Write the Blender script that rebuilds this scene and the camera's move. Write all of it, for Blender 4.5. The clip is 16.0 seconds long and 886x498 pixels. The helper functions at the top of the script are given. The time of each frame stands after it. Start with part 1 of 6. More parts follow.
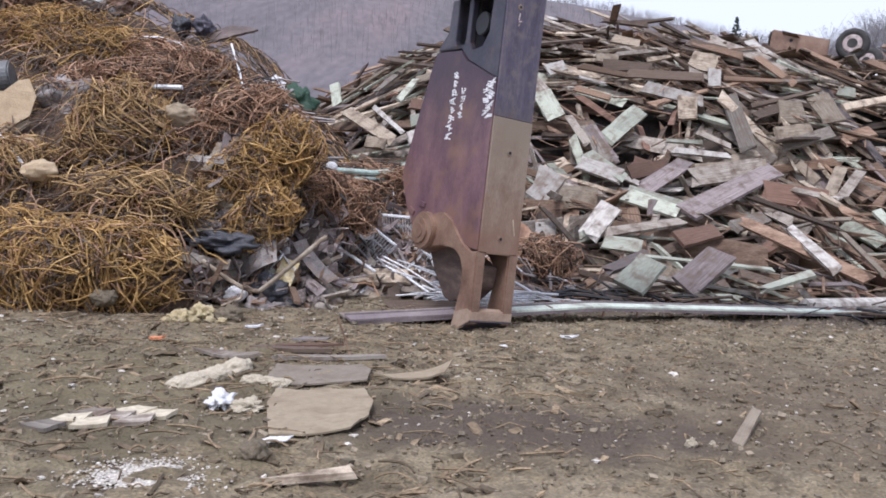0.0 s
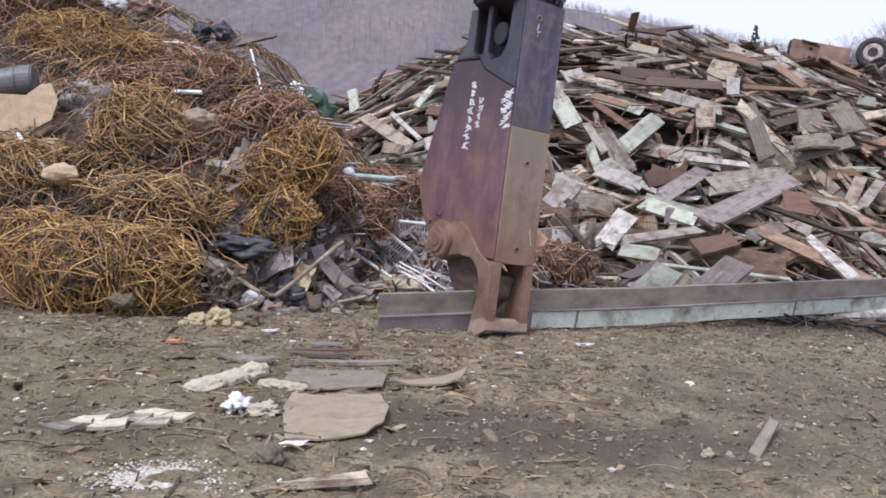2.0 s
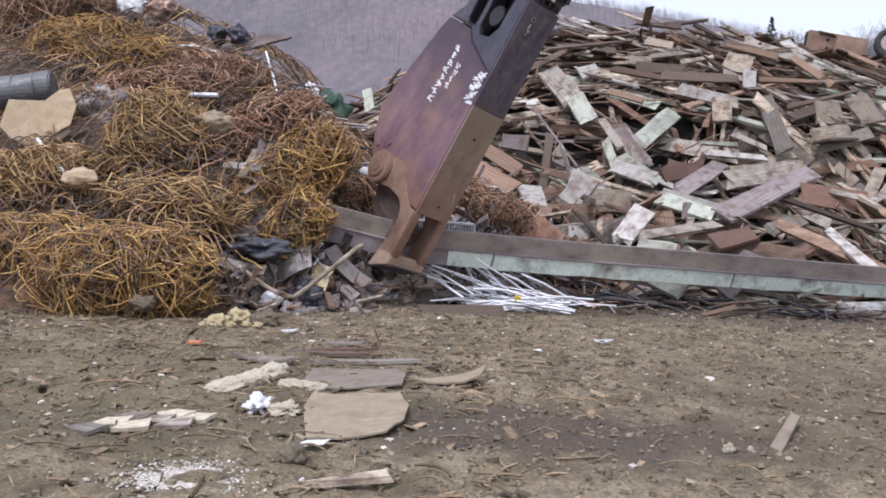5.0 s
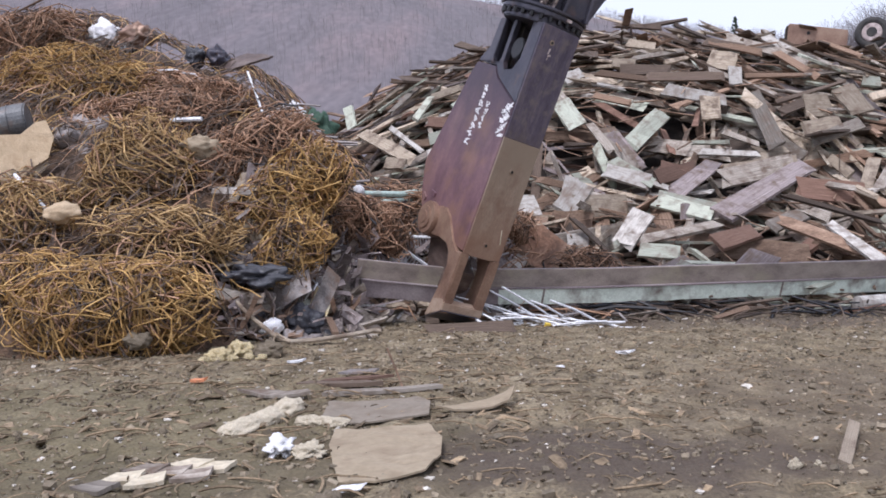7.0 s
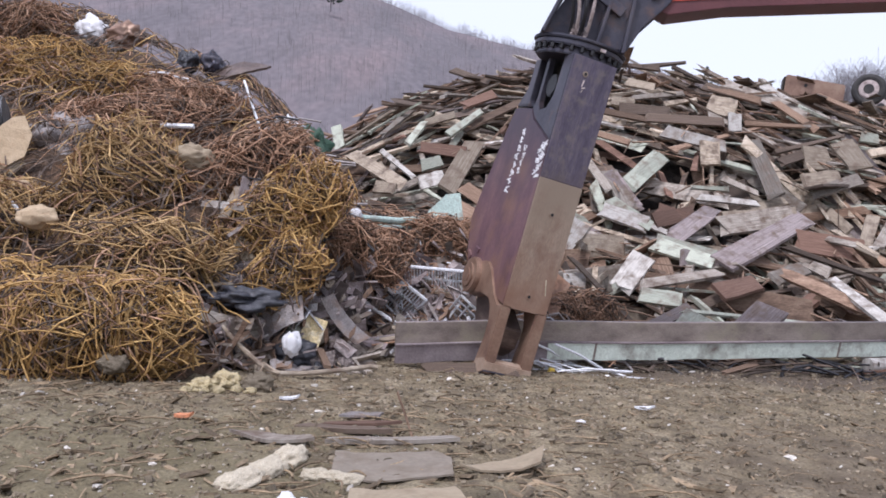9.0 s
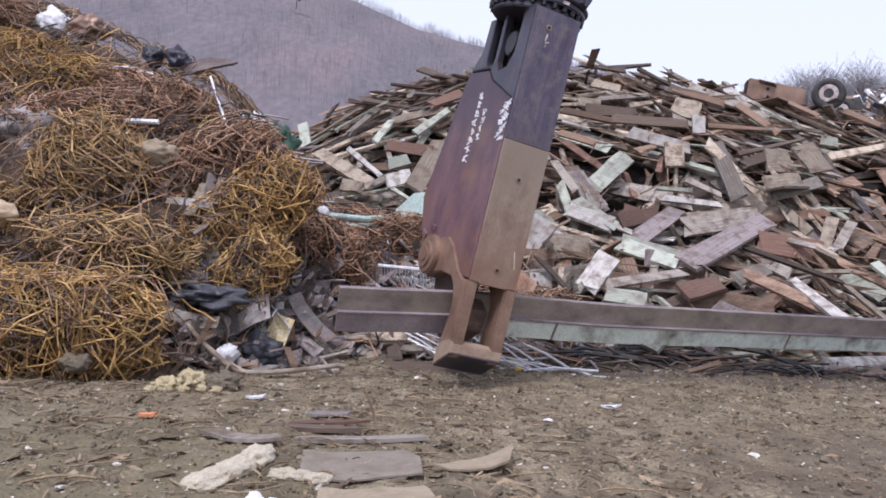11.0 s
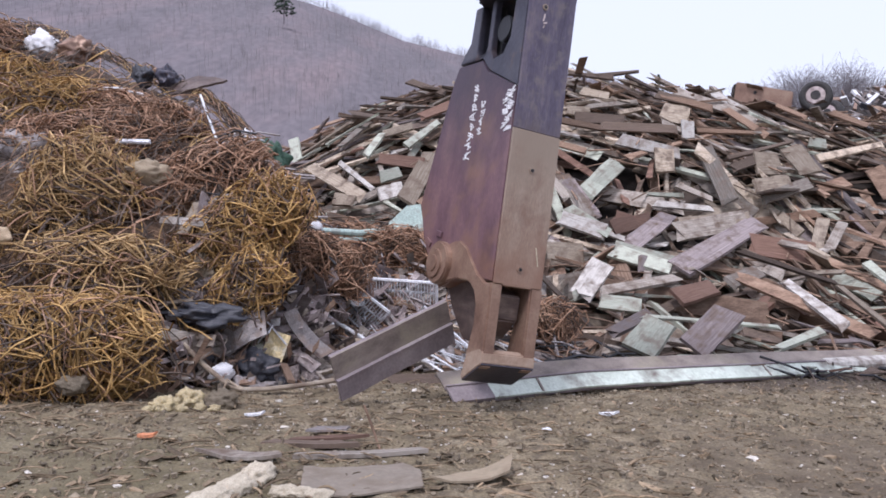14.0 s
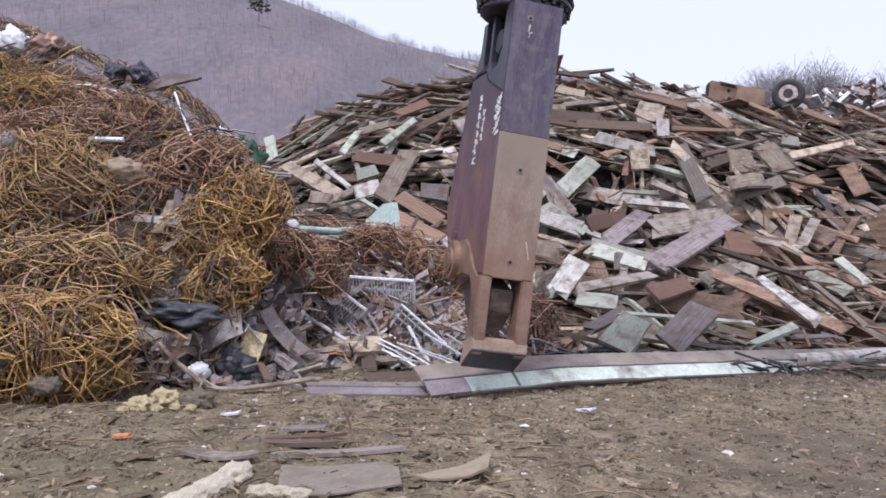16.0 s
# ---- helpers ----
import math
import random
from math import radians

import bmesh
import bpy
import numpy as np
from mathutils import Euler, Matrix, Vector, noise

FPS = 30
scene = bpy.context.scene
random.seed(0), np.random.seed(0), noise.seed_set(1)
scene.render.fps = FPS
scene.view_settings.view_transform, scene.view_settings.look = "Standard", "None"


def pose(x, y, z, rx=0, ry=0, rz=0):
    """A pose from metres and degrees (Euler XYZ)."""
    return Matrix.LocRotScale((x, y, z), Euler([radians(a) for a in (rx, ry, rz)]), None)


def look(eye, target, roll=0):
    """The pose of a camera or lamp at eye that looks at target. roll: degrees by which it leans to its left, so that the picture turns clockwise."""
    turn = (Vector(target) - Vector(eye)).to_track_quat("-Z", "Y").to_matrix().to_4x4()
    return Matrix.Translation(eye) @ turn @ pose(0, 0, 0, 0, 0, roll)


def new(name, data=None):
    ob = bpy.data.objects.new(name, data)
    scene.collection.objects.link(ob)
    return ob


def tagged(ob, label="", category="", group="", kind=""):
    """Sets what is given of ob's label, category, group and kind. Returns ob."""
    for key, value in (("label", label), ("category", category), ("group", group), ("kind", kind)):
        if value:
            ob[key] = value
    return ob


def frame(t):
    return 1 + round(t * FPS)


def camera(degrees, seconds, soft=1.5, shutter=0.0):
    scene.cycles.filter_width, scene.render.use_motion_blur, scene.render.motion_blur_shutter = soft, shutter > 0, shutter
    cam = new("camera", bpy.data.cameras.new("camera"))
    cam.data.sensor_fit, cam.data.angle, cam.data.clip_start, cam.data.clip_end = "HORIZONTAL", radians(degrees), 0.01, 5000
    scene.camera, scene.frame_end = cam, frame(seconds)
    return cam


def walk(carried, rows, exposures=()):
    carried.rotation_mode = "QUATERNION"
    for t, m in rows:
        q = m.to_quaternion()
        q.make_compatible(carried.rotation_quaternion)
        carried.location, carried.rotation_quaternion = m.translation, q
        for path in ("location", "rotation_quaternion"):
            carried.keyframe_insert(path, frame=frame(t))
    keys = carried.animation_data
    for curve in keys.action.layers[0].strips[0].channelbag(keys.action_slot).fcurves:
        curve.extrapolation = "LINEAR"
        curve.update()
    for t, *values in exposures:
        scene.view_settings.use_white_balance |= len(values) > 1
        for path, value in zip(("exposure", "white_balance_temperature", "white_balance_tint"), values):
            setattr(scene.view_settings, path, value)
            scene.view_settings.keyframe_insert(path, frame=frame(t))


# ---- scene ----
cam = camera(54.4, 16.0, soft=1.75)
PATH = [
    (0, (0.324, 0.062, 1.217), (0.238, 2.056, 1.092), 0.6),
    (0.5, (0.316, 0.059, 1.213), (0.209, 2.052, 1.075), 0.8),
    (1, (0.316, 0.051, 1.22), (0.197, 2.043, 1.083), 1.0),
    (1.5, (0.312, 0.053, 1.222), (0.174, 2.045, 1.1), 0.9),
    (2, (0.316, 0.054, 1.219), (0.194, 2.047, 1.108), 1.1),
    (2.5, (0.324, 0.043, 1.219), (0.187, 2.035, 1.105), 1.2),
    (3, (0.314, 0.05, 1.225), (0.161, 2.041, 1.119), 1.0),
    (3.5, (0.317, 0.04, 1.227), (0.166, 2.032, 1.125), 0.9),
    (4, (0.322, 0.042, 1.223), (0.174, 2.033, 1.11), 0.8),
    (4.5, (0.318, 0.044, 1.221), (0.178, 2.036, 1.106), 0.9),
    (4.7, (0.32, 0.039, 1.224), (0.165, 2.029, 1.109), 0.6),
    (6.8, (0.077, 0.293, 1.201), (-0.025, 2.286, 1.072), -2.6),
    (7, (0.046, 0.368, 1.226), (-0.066, 2.363, 1.143), -3.0),
    (7.5, (-0.026, 0.537, 1.23), (-0.196, 2.529, 1.18), -2.1),
    (8, (-0.137, 0.685, 1.227), (-0.214, 2.683, 1.215), -0.9),
    (8.5, (-0.306, 0.836, 1.26), (-0.306, 2.836, 1.276), -2.0),
    (9, (-0.372, 0.906, 1.267), (-0.398, 2.906, 1.246), 0.8),
    (9.2, (-0.374, 0.921, 1.264), (-0.378, 2.92, 1.228), 1.6),
    (11.3, (-0.401, 0.91, 1.264), (-0.34, 2.909, 1.243), 1.0),
    (11.5, (-0.399, 0.9, 1.265), (-0.339, 2.899, 1.228), 0.8),
    (12, (-0.4, 0.895, 1.268), (-0.359, 2.894, 1.222), -0.4),
    (12.5, (-0.402, 0.898, 1.269), (-0.358, 2.897, 1.264), -0.7),
    (13, (-0.405, 0.896, 1.27), (-0.359, 2.895, 1.26), -0.7),
    (13.5, (-0.407, 0.892, 1.273), (-0.362, 2.891, 1.264), -0.4),
    (14, (-0.405, 0.888, 1.276), (-0.335, 2.887, 1.279), -0.4),
    (14.5, (-0.407, 0.885, 1.273), (-0.317, 2.883, 1.273), -0.3),
    (15, (-0.405, 0.886, 1.271), (-0.278, 2.882, 1.277), -0.4),
    (15.5, (-0.409, 0.889, 1.272), (-0.299, 2.886, 1.278), 0.0),
    (16, (-0.409, 0.894, 1.273), (-0.285, 2.89, 1.271), -0.6),
]
walk(cam, [(t, look(eye, target, roll)) for t, eye, target, roll in PATH],
     [(0.0, 0.21, 5980, 16), (9.0, 0.21, 5980, 18), (11.3, 0.17, 5930, 20), (16.0, 0.17, 5930, 20)])

# ---- light ----
world = bpy.data.worlds.new("overcast_sky")
scene.world = world
world.use_nodes = True
wn = world.node_tree.nodes
wl = world.node_tree.links
sky = wn.new("ShaderNodeTexSky")
sky.sky_type = "NISHITA"
sky.sun_disc = False
sky.sun_elevation = radians(60)
sky.sun_rotation = radians(200)
sky.dust_density = 4.0
veil = wn.new("ShaderNodeMix")
veil.data_type = "RGBA"
veil.inputs[0].default_value = 0.75
veil.inputs[7].default_value = (9.3, 9.7, 10.5, 1)
wl.new(sky.outputs[0], veil.inputs[6])
wl.new(veil.outputs[2], wn["Background"].inputs[0])
wn["Background"].inputs[1].default_value = 0.107
sun = new("sun", bpy.data.lights.new("sun", "SUN"))
sun.data.energy, sun.data.angle, sun.data.color = 2.0, radians(12), (1.0, 0.97, 0.93)
sun.matrix_world = look((-5, -2, 22), (0, 9, 0))


# ---- materials ----


def mat(name, colours, scale=6.0, rough=0.85, metal=0.0, bump=0.35, fine=60.0, vary=0.0, island=False, stretch=(1, 1, 1), spots=None, placed=False, grain=(0.62, 1.3)):
    """Noise-mixed colours with fine grain and relief; vary: brightness spread from piece to piece; spots: (colour, scale, amount)."""
    m = bpy.data.materials.new(name)
    m.use_nodes = True
    n, l = m.node_tree.nodes, m.node_tree.links
    b = n["Principled BSDF"]
    b.inputs["Roughness"].default_value = rough
    b.inputs["Metallic"].default_value = metal
    co = n.new("ShaderNodeTexCoord")
    mp = n.new("ShaderNodeMapping")
    mp.inputs["Scale"].default_value = stretch
    l.new(co.outputs["Object"], mp.inputs[0])
    big = n.new("ShaderNodeTexNoise")
    big.inputs["Scale"].default_value = scale
    big.inputs["Detail"].default_value = 6
    big.inputs["Roughness"].default_value = 0.65
    l.new(mp.outputs[0], big.inputs[0])
    ramp = n.new("ShaderNodeValToRGB")
    e = ramp.color_ramp.elements
    lo, hi = 0.3, 0.7
    for i, c in enumerate(colours):
        p = lo + (hi - lo) * i / max(1, len(colours) - 1)
        el = e[i] if i < 2 else e.new(p)
        el.position = p
        el.color = (*c, 1)
    l.new(big.outputs[0], ramp.inputs[0])
    out = ramp.outputs[0]
    small = n.new("ShaderNodeTexNoise")
    small.inputs["Scale"].default_value = fine
    small.inputs["Detail"].default_value = 4
    l.new(mp.outputs[0], small.inputs[0])
    gr = n.new("ShaderNodeMapRange")
    gr.inputs[1].default_value, gr.inputs[2].default_value = 0.25, 0.75
    gr.inputs[3].default_value, gr.inputs[4].default_value = grain
    l.new(small.outputs[0], gr.inputs[0])
    mul = n.new("ShaderNodeMix")
    mul.data_type, mul.blend_type = "RGBA", "MULTIPLY"
    mul.inputs[0].default_value = 1.0
    l.new(out, mul.inputs[6])
    l.new(gr.outputs[0], mul.inputs[7])
    out = mul.outputs[2]
    if vary:
        src = n.new("ShaderNodeNewGeometry").outputs["Random Per Island"] if island else n.new("ShaderNodeObjectInfo").outputs["Random"]
        hv = n.new("ShaderNodeMapRange")
        hv.inputs[3].default_value, hv.inputs[4].default_value = 1 - vary, 1 + vary
        l.new(src, hv.inputs[0])
        m2 = n.new("ShaderNodeMix")
        m2.data_type, m2.blend_type = "RGBA", "MULTIPLY"
        m2.inputs[0].default_value = 1.0
        l.new(out, m2.inputs[6])
        l.new(hv.outputs[0], m2.inputs[7])
        out = m2.outputs[2]
    if spots:
        colour, sc, amount = spots
        sp = n.new("ShaderNodeTexNoise")
        sp.inputs["Scale"].default_value = sc
        sp.inputs["Detail"].default_value = 8
        sp.inputs["Roughness"].default_value = 0.62
        l.new(n.new("ShaderNodeNewGeometry").outputs["Position"] if placed else co.outputs["Object"], sp.inputs[0])
        th = n.new("ShaderNodeMapRange")
        th.inputs[1].default_value, th.inputs[2].default_value = 0.59 - 0.3 * amount, 0.80 - 0.3 * amount
        l.new(sp.outputs[0], th.inputs[0])
        m3 = n.new("ShaderNodeMix")
        m3.data_type = "RGBA"
        m3.inputs[7].default_value = (*colour, 1)
        l.new(th.outputs[0], m3.inputs[0])
        l.new(out, m3.inputs[6])
        out = m3.outputs[2]
    l.new(out, b.inputs["Base Color"])
    bp = n.new("ShaderNodeBump")
    bp.inputs["Strength"].default_value = bump
    bp.inputs["Distance"].default_value = 0.02
    l.new(small.outputs[0], bp.inputs["Height"])
    l.new(bp.outputs[0], b.inputs["Normal"])
    return m


WOODS = [
    mat("weathered_grey_wood", [(0.155, 0.128, 0.107), (0.305, 0.268, 0.23), (0.45, 0.408, 0.358)], 3, 0.9, fine=9, vary=0.5, grain=(0.74, 1.2), stretch=(0.7, 9, 1), placed=True, spots=((0.13, 0.09, 0.066), 5.5, 0.40)),
    mat("brown_wood", [(0.11, 0.067, 0.045), (0.212, 0.138, 0.095), (0.315, 0.222, 0.16)], 3, 0.9, fine=9, vary=0.5, grain=(0.74, 1.2), stretch=(0.7, 9, 1)),
    mat("tan_wood", [(0.27, 0.208, 0.148), (0.43, 0.353, 0.268), (0.57, 0.495, 0.40)], 3, 0.85, fine=9, vary=0.5, grain=(0.74, 1.2), stretch=(0.7, 9, 1), placed=True, spots=((0.13, 0.09, 0.066), 5.5, 0.40)),
    mat("pale_green_paint", [(0.33, 0.35, 0.285), (0.43, 0.455, 0.375), (0.26, 0.25, 0.20)], 2.5, 0.7, fine=9, vary=0.35, grain=(0.74, 1.2), stretch=(0.7, 5, 1), placed=True, spots=((0.17, 0.13, 0.10), 5.5, 0.38)),
    mat("white_paint_peeling", [(0.40, 0.378, 0.345), (0.53, 0.505, 0.47), (0.27, 0.232, 0.20)], 2.5, 0.75, fine=9, vary=0.3, grain=(0.74, 1.2), stretch=(0.7, 5, 1), placed=True, spots=((0.19, 0.145, 0.115), 6.0, 0.42)),
    # old dark boards, used in excess to paint shade among the planks
    mat("dark_old_wood_and_shade", [(0.05, 0.035, 0.03), (0.11, 0.08, 0.06), (0.16, 0.12, 0.10)], 3, 0.95, fine=9, vary=0.5, grain=(0.74, 1.2), stretch=(0.7, 9, 1)),
    mat("mauve_grey_board", [(0.14, 0.113, 0.114), (0.235, 0.195, 0.192), (0.33, 0.285, 0.275)], 3, 0.85, fine=9, vary=0.45, grain=(0.74, 1.2), stretch=(0.7, 9, 1), placed=True, spots=((0.13, 0.09, 0.066), 5.5, 0.40)),
    mat("reddish_plank", [(0.12, 0.068, 0.05), (0.19, 0.11, 0.08), (0.26, 0.165, 0.125)], 3, 0.9, fine=9, vary=0.45, grain=(0.74, 1.2), stretch=(0.7, 9, 1)),
]
WOOD_SHARE = [0.18, 0.25, 0.20, 0.09, 0.04, 0.14, 0.05, 0.05]
M_DIRT = mat("muddy_dirt", [(0.118, 0.092, 0.053), (0.226, 0.18, 0.112), (0.33, 0.275, 0.186)], 2.4, 0.95, bump=1.0, fine=55, spots=((0.10, 0.076, 0.050), 7.0, 0.38), grain=(0.42, 1.5))
M_MIX = mat("grey_mixed_debris", [(0.10, 0.082, 0.075), (0.26, 0.216, 0.20), (0.44, 0.38, 0.35)], 9, 0.95, bump=1.0, fine=30, grain=(0.5, 1.4))
# near-black heap cores: shade of the gaps put into the colour; also a box end
M_UNDER = mat("gap_shade_and_plate_black", [(0.014, 0.012, 0.011), (0.032, 0.025, 0.021), (0.055, 0.042, 0.034)], 4, 0.95, bump=0.8, fine=22)
# matted rusty wire core, darkened to paint the shade between bundles
M_RUSTMAT = mat("rusty_mat_gap_shade", [(0.03, 0.02, 0.014), (0.085, 0.052, 0.032), (0.18, 0.11, 0.066)], 9, 0.9, bump=1.0, fine=34, grain=(0.5, 1.4))
M_WIRE = [
    mat("orange_rust_wire", [(0.27, 0.152, 0.050), (0.41, 0.25, 0.088), (0.53, 0.355, 0.145)], 5, 0.8, vary=0.45, island=True),
    mat("brown_rust_wire", [(0.22, 0.125, 0.078), (0.35, 0.21, 0.132), (0.47, 0.305, 0.20)], 5, 0.85, vary=0.5, island=True),
    mat("straw_wire", [(0.29, 0.18, 0.075), (0.42, 0.275, 0.122), (0.54, 0.375, 0.185)], 5, 0.8, vary=0.4, island=True),
    # dark wire whose colour carries the shade of crevices; also plain dark litter
    mat("dark_wire_and_gap_shade", [(0.05, 0.035, 0.03), (0.11, 0.08, 0.062), (0.18, 0.14, 0.115)], 5, 0.85, vary=0.5, island=True),
]
M_SHEAR = mat("rust_red_primer_steel", [(0.108, 0.060, 0.076), (0.192, 0.107, 0.124), (0.28, 0.168, 0.158)], 2.0, 0.45, 0.2, 0.08, 45, stretch=(1.6, 1.6, 0.6), spots=((0.25, 0.145, 0.105), 2.2, 0.26), grain=(0.8, 1.16))
M_SHEAR_DARK = mat("dark_blue_grey_steel", [(0.038, 0.038, 0.055), (0.062, 0.060, 0.082), (0.095, 0.088, 0.105)], 2.5, 0.45, 0.3, 0.12, 30, spots=((0.13, 0.085, 0.075), 6, 0.16), grain=(0.88, 1.1))
M_SHEAR_WORN = mat("worn_tan_steel", [(0.235, 0.158, 0.118), (0.33, 0.245, 0.188), (0.43, 0.345, 0.275)], 1.6, 0.42, 0.2, 0.06, 45, stretch=(2.2, 1, 0.5), spots=((0.20, 0.115, 0.085), 3.0, 0.36), grain=(0.76, 1.16))
M_FRONT = mat("scuffed_grey_steel", [(0.068, 0.058, 0.090), (0.112, 0.096, 0.138), (0.19, 0.158, 0.18)], 3.2, 0.42, 0.3, 0.1, 35, stretch=(2.2, 1, 0.5), spots=((0.20, 0.168, 0.16), 7, 0.3), grain=(0.76, 1.18))
M_JAW = mat("dark_scuffed_jaw_steel", [(0.07, 0.05, 0.048), (0.13, 0.095, 0.085), (0.22, 0.17, 0.145)], 4, 0.4, 0.35, 0.1, 40, stretch=(1, 1, 2.5), grain=(0.85, 1.12))
M_TIP = mat("polished_tan_tip", [(0.30, 0.20, 0.14), (0.42, 0.31, 0.235), (0.48, 0.38, 0.30)], 5, 0.4, 0.2, 0.08, 45, grain=(0.9, 1.1))
M_RUST = mat("rust_brown_steel", [(0.18, 0.105, 0.078), (0.29, 0.185, 0.135), (0.38, 0.27, 0.20)], 3, 0.42, 0.35, 0.1, 40, grain=(0.88, 1.1))
M_BLACK = mat("black_steel", [(0.012, 0.012, 0.015), (0.03, 0.03, 0.035)], 5, 0.5, 0.2, 0.15, grain=(0.88, 1.1))
M_RED = mat("red_orange_paint", [(0.50, 0.06, 0.035), (0.60, 0.085, 0.05)], 2, 0.4, 0.0, 0.1, grain=(0.88, 1.1))
# arm red darkened to carry the shade of the underside
M_MAROON = mat("shaded_red_paint", [(0.10, 0.028, 0.034), (0.15, 0.045, 0.05)], 3, 0.5, 0.0, 0.1, grain=(0.85, 1.1))
M_WHITE = mat("white_paint", [(0.70, 0.70, 0.72), (0.82, 0.82, 0.84)], 30, 0.7, vary=0.1)
M_BEAM = mat("brown_scaled_beam_steel", [(0.16, 0.128, 0.114), (0.28, 0.235, 0.206), (0.38, 0.325, 0.278)], 2.6, 0.75, 0.2, 0.2, 40, stretch=(1, 2, 2), spots=((0.33, 0.295, 0.22), 2.5, 0.3), grain=(0.88, 1.1))
M_BEAM_GREEN = mat("pale_green_flaking_paint", [(0.50, 0.56, 0.48), (0.62, 0.68, 0.60), (0.44, 0.49, 0.42)], 2.5, 0.7, 0.0, 0.2, 40, spots=((0.17, 0.14, 0.12), 3.5, 0.30), grain=(0.84, 1.12))
M_BEAM_DULL = mat("dull_mauve_steel", [(0.16, 0.128, 0.138), (0.25, 0.21, 0.218), (0.34, 0.295, 0.295)], 2.5, 0.7, 0.2, 0.2, 40, grain=(0.88, 1.1))
# hill and far tree colours are paled and blued to hold the distance haze
M_HILL = mat("hazed_forest_floor", [(0.110, 0.102, 0.112), (0.152, 0.134, 0.146), (0.20, 0.158, 0.165)], 0.05, 1.0, bump=0.0, fine=0.8, grain=(0.78, 1.18), stretch=(1, 0.3, 0.2))
M_TWIG = mat("bare_twigs", [(0.14, 0.12, 0.132), (0.20, 0.168, 0.178)], 0.1, 1.0, vary=0.35, island=True, bump=0)
M_TRUNK = mat("pale_bare_trunks", [(0.19, 0.172, 0.182), (0.28, 0.258, 0.265)], 0.1, 1.0, vary=0.22, island=True, bump=0)
M_PINE = mat("pine_green", [(0.03, 0.05, 0.035), (0.05, 0.075, 0.05)], 0.5, 1.0, vary=0.3, island=True, bump=0)
M_RUBBER = mat("tyre_rubber", [(0.03, 0.03, 0.033), (0.07, 0.065, 0.06)], 6, 0.85)
M_STEEL = mat("bright_galvanised_steel", [(0.66, 0.67, 0.70), (0.80, 0.81, 0.84)], 8, 0.45, 0.15, vary=0.25, island=True)
M_CARD = mat("wet_cardboard", [(0.285, 0.228, 0.155), (0.365, 0.30, 0.215)], 3, 0.9, bump=0.15, fine=30, spots=((0.21, 0.158, 0.105), 4, 0.36), grain=(0.85, 1.1))
M_CARD_GREY = mat("grey_wet_cardboard", [(0.20, 0.168, 0.132), (0.27, 0.232, 0.19)], 3, 0.9, bump=0.15, fine=30, spots=((0.16, 0.125, 0.09), 4, 0.4), grain=(0.85, 1.1))
M_FIBRE = mat("tan_fibreboard", [(0.46, 0.345, 0.22), (0.58, 0.455, 0.31)], 3, 0.9, spots=((0.34, 0.235, 0.14), 4, 0.22), grain=(0.85, 1.1))
M_PALE = mat("crumbling_pale_wood", [(0.52, 0.45, 0.33), (0.70, 0.63, 0.50)], 9, 0.9, bump=0.6, fine=30, spots=((0.36, 0.28, 0.18), 8, 0.25), grain=(0.7, 1.15))
M_YELLOW = mat("yellowed_foam", [(0.62, 0.48, 0.24), (0.76, 0.65, 0.40)], 12, 0.9, bump=0.8, fine=40, spots=((0.80, 0.76, 0.64), 14, 0.25))
M_TARP = mat("black_plastic", [(0.016, 0.017, 0.023), (0.06, 0.062, 0.075)], 9, 0.3, vary=0.3)
M_GREY = mat("grey_sheet_metal", [(0.23, 0.205, 0.20), (0.42, 0.385, 0.375)], 5, 0.6, 0.1, vary=0.3, spots=((0.22, 0.15, 0.11), 6, 0.3))
M_TAG = mat("yellow_plastic", [(0.70, 0.48, 0.06), (0.78, 0.58, 0.10)], 8, 0.5, grain=(0.85, 1.1))
M_RUSTSHEET = mat("orange_brown_rusted_sheet", [(0.22, 0.115, 0.072), (0.35, 0.20, 0.13), (0.46, 0.305, 0.215)], 3, 0.8, 0.1, 0.3, 30, spots=((0.15, 0.09, 0.065), 4, 0.3))
M_DRUM = mat("dull_grey_drum_paint", [(0.09, 0.094, 0.10), (0.15, 0.155, 0.162), (0.21, 0.20, 0.195)], 4, 0.5, 0.3, 0.15, spots=((0.16, 0.10, 0.07), 5, 0.25))
M_STRIP = mat("dull_torn_metal", [(0.18, 0.142, 0.135), (0.36, 0.30, 0.288), (0.54, 0.475, 0.465)], 8, 0.7, 0.0, vary=0.5, island=True)
M_TEAL = mat("pale_teal_paint", [(0.42, 0.55, 0.50), (0.54, 0.66, 0.60)], 4, 0.6, spots=((0.3, 0.28, 0.24), 6, 0.2))
M_FROND = mat("green_plastic_sheet", [(0.02, 0.055, 0.035), (0.04, 0.10, 0.06)], 6, 0.6)
M_CHIP = [
    mat("pale_chip", [(0.50, 0.46, 0.40), (0.64, 0.60, 0.55)], 5, 0.9, vary=0.3, island=True),
    mat("brown_chip", [(0.13, 0.092, 0.056), (0.30, 0.226, 0.145)], 5, 0.9, vary=0.55, island=True),
    mat("grey_stone", [(0.135, 0.107, 0.072), (0.30, 0.25, 0.182)], 5, 0.95, vary=0.45, island=True),
]


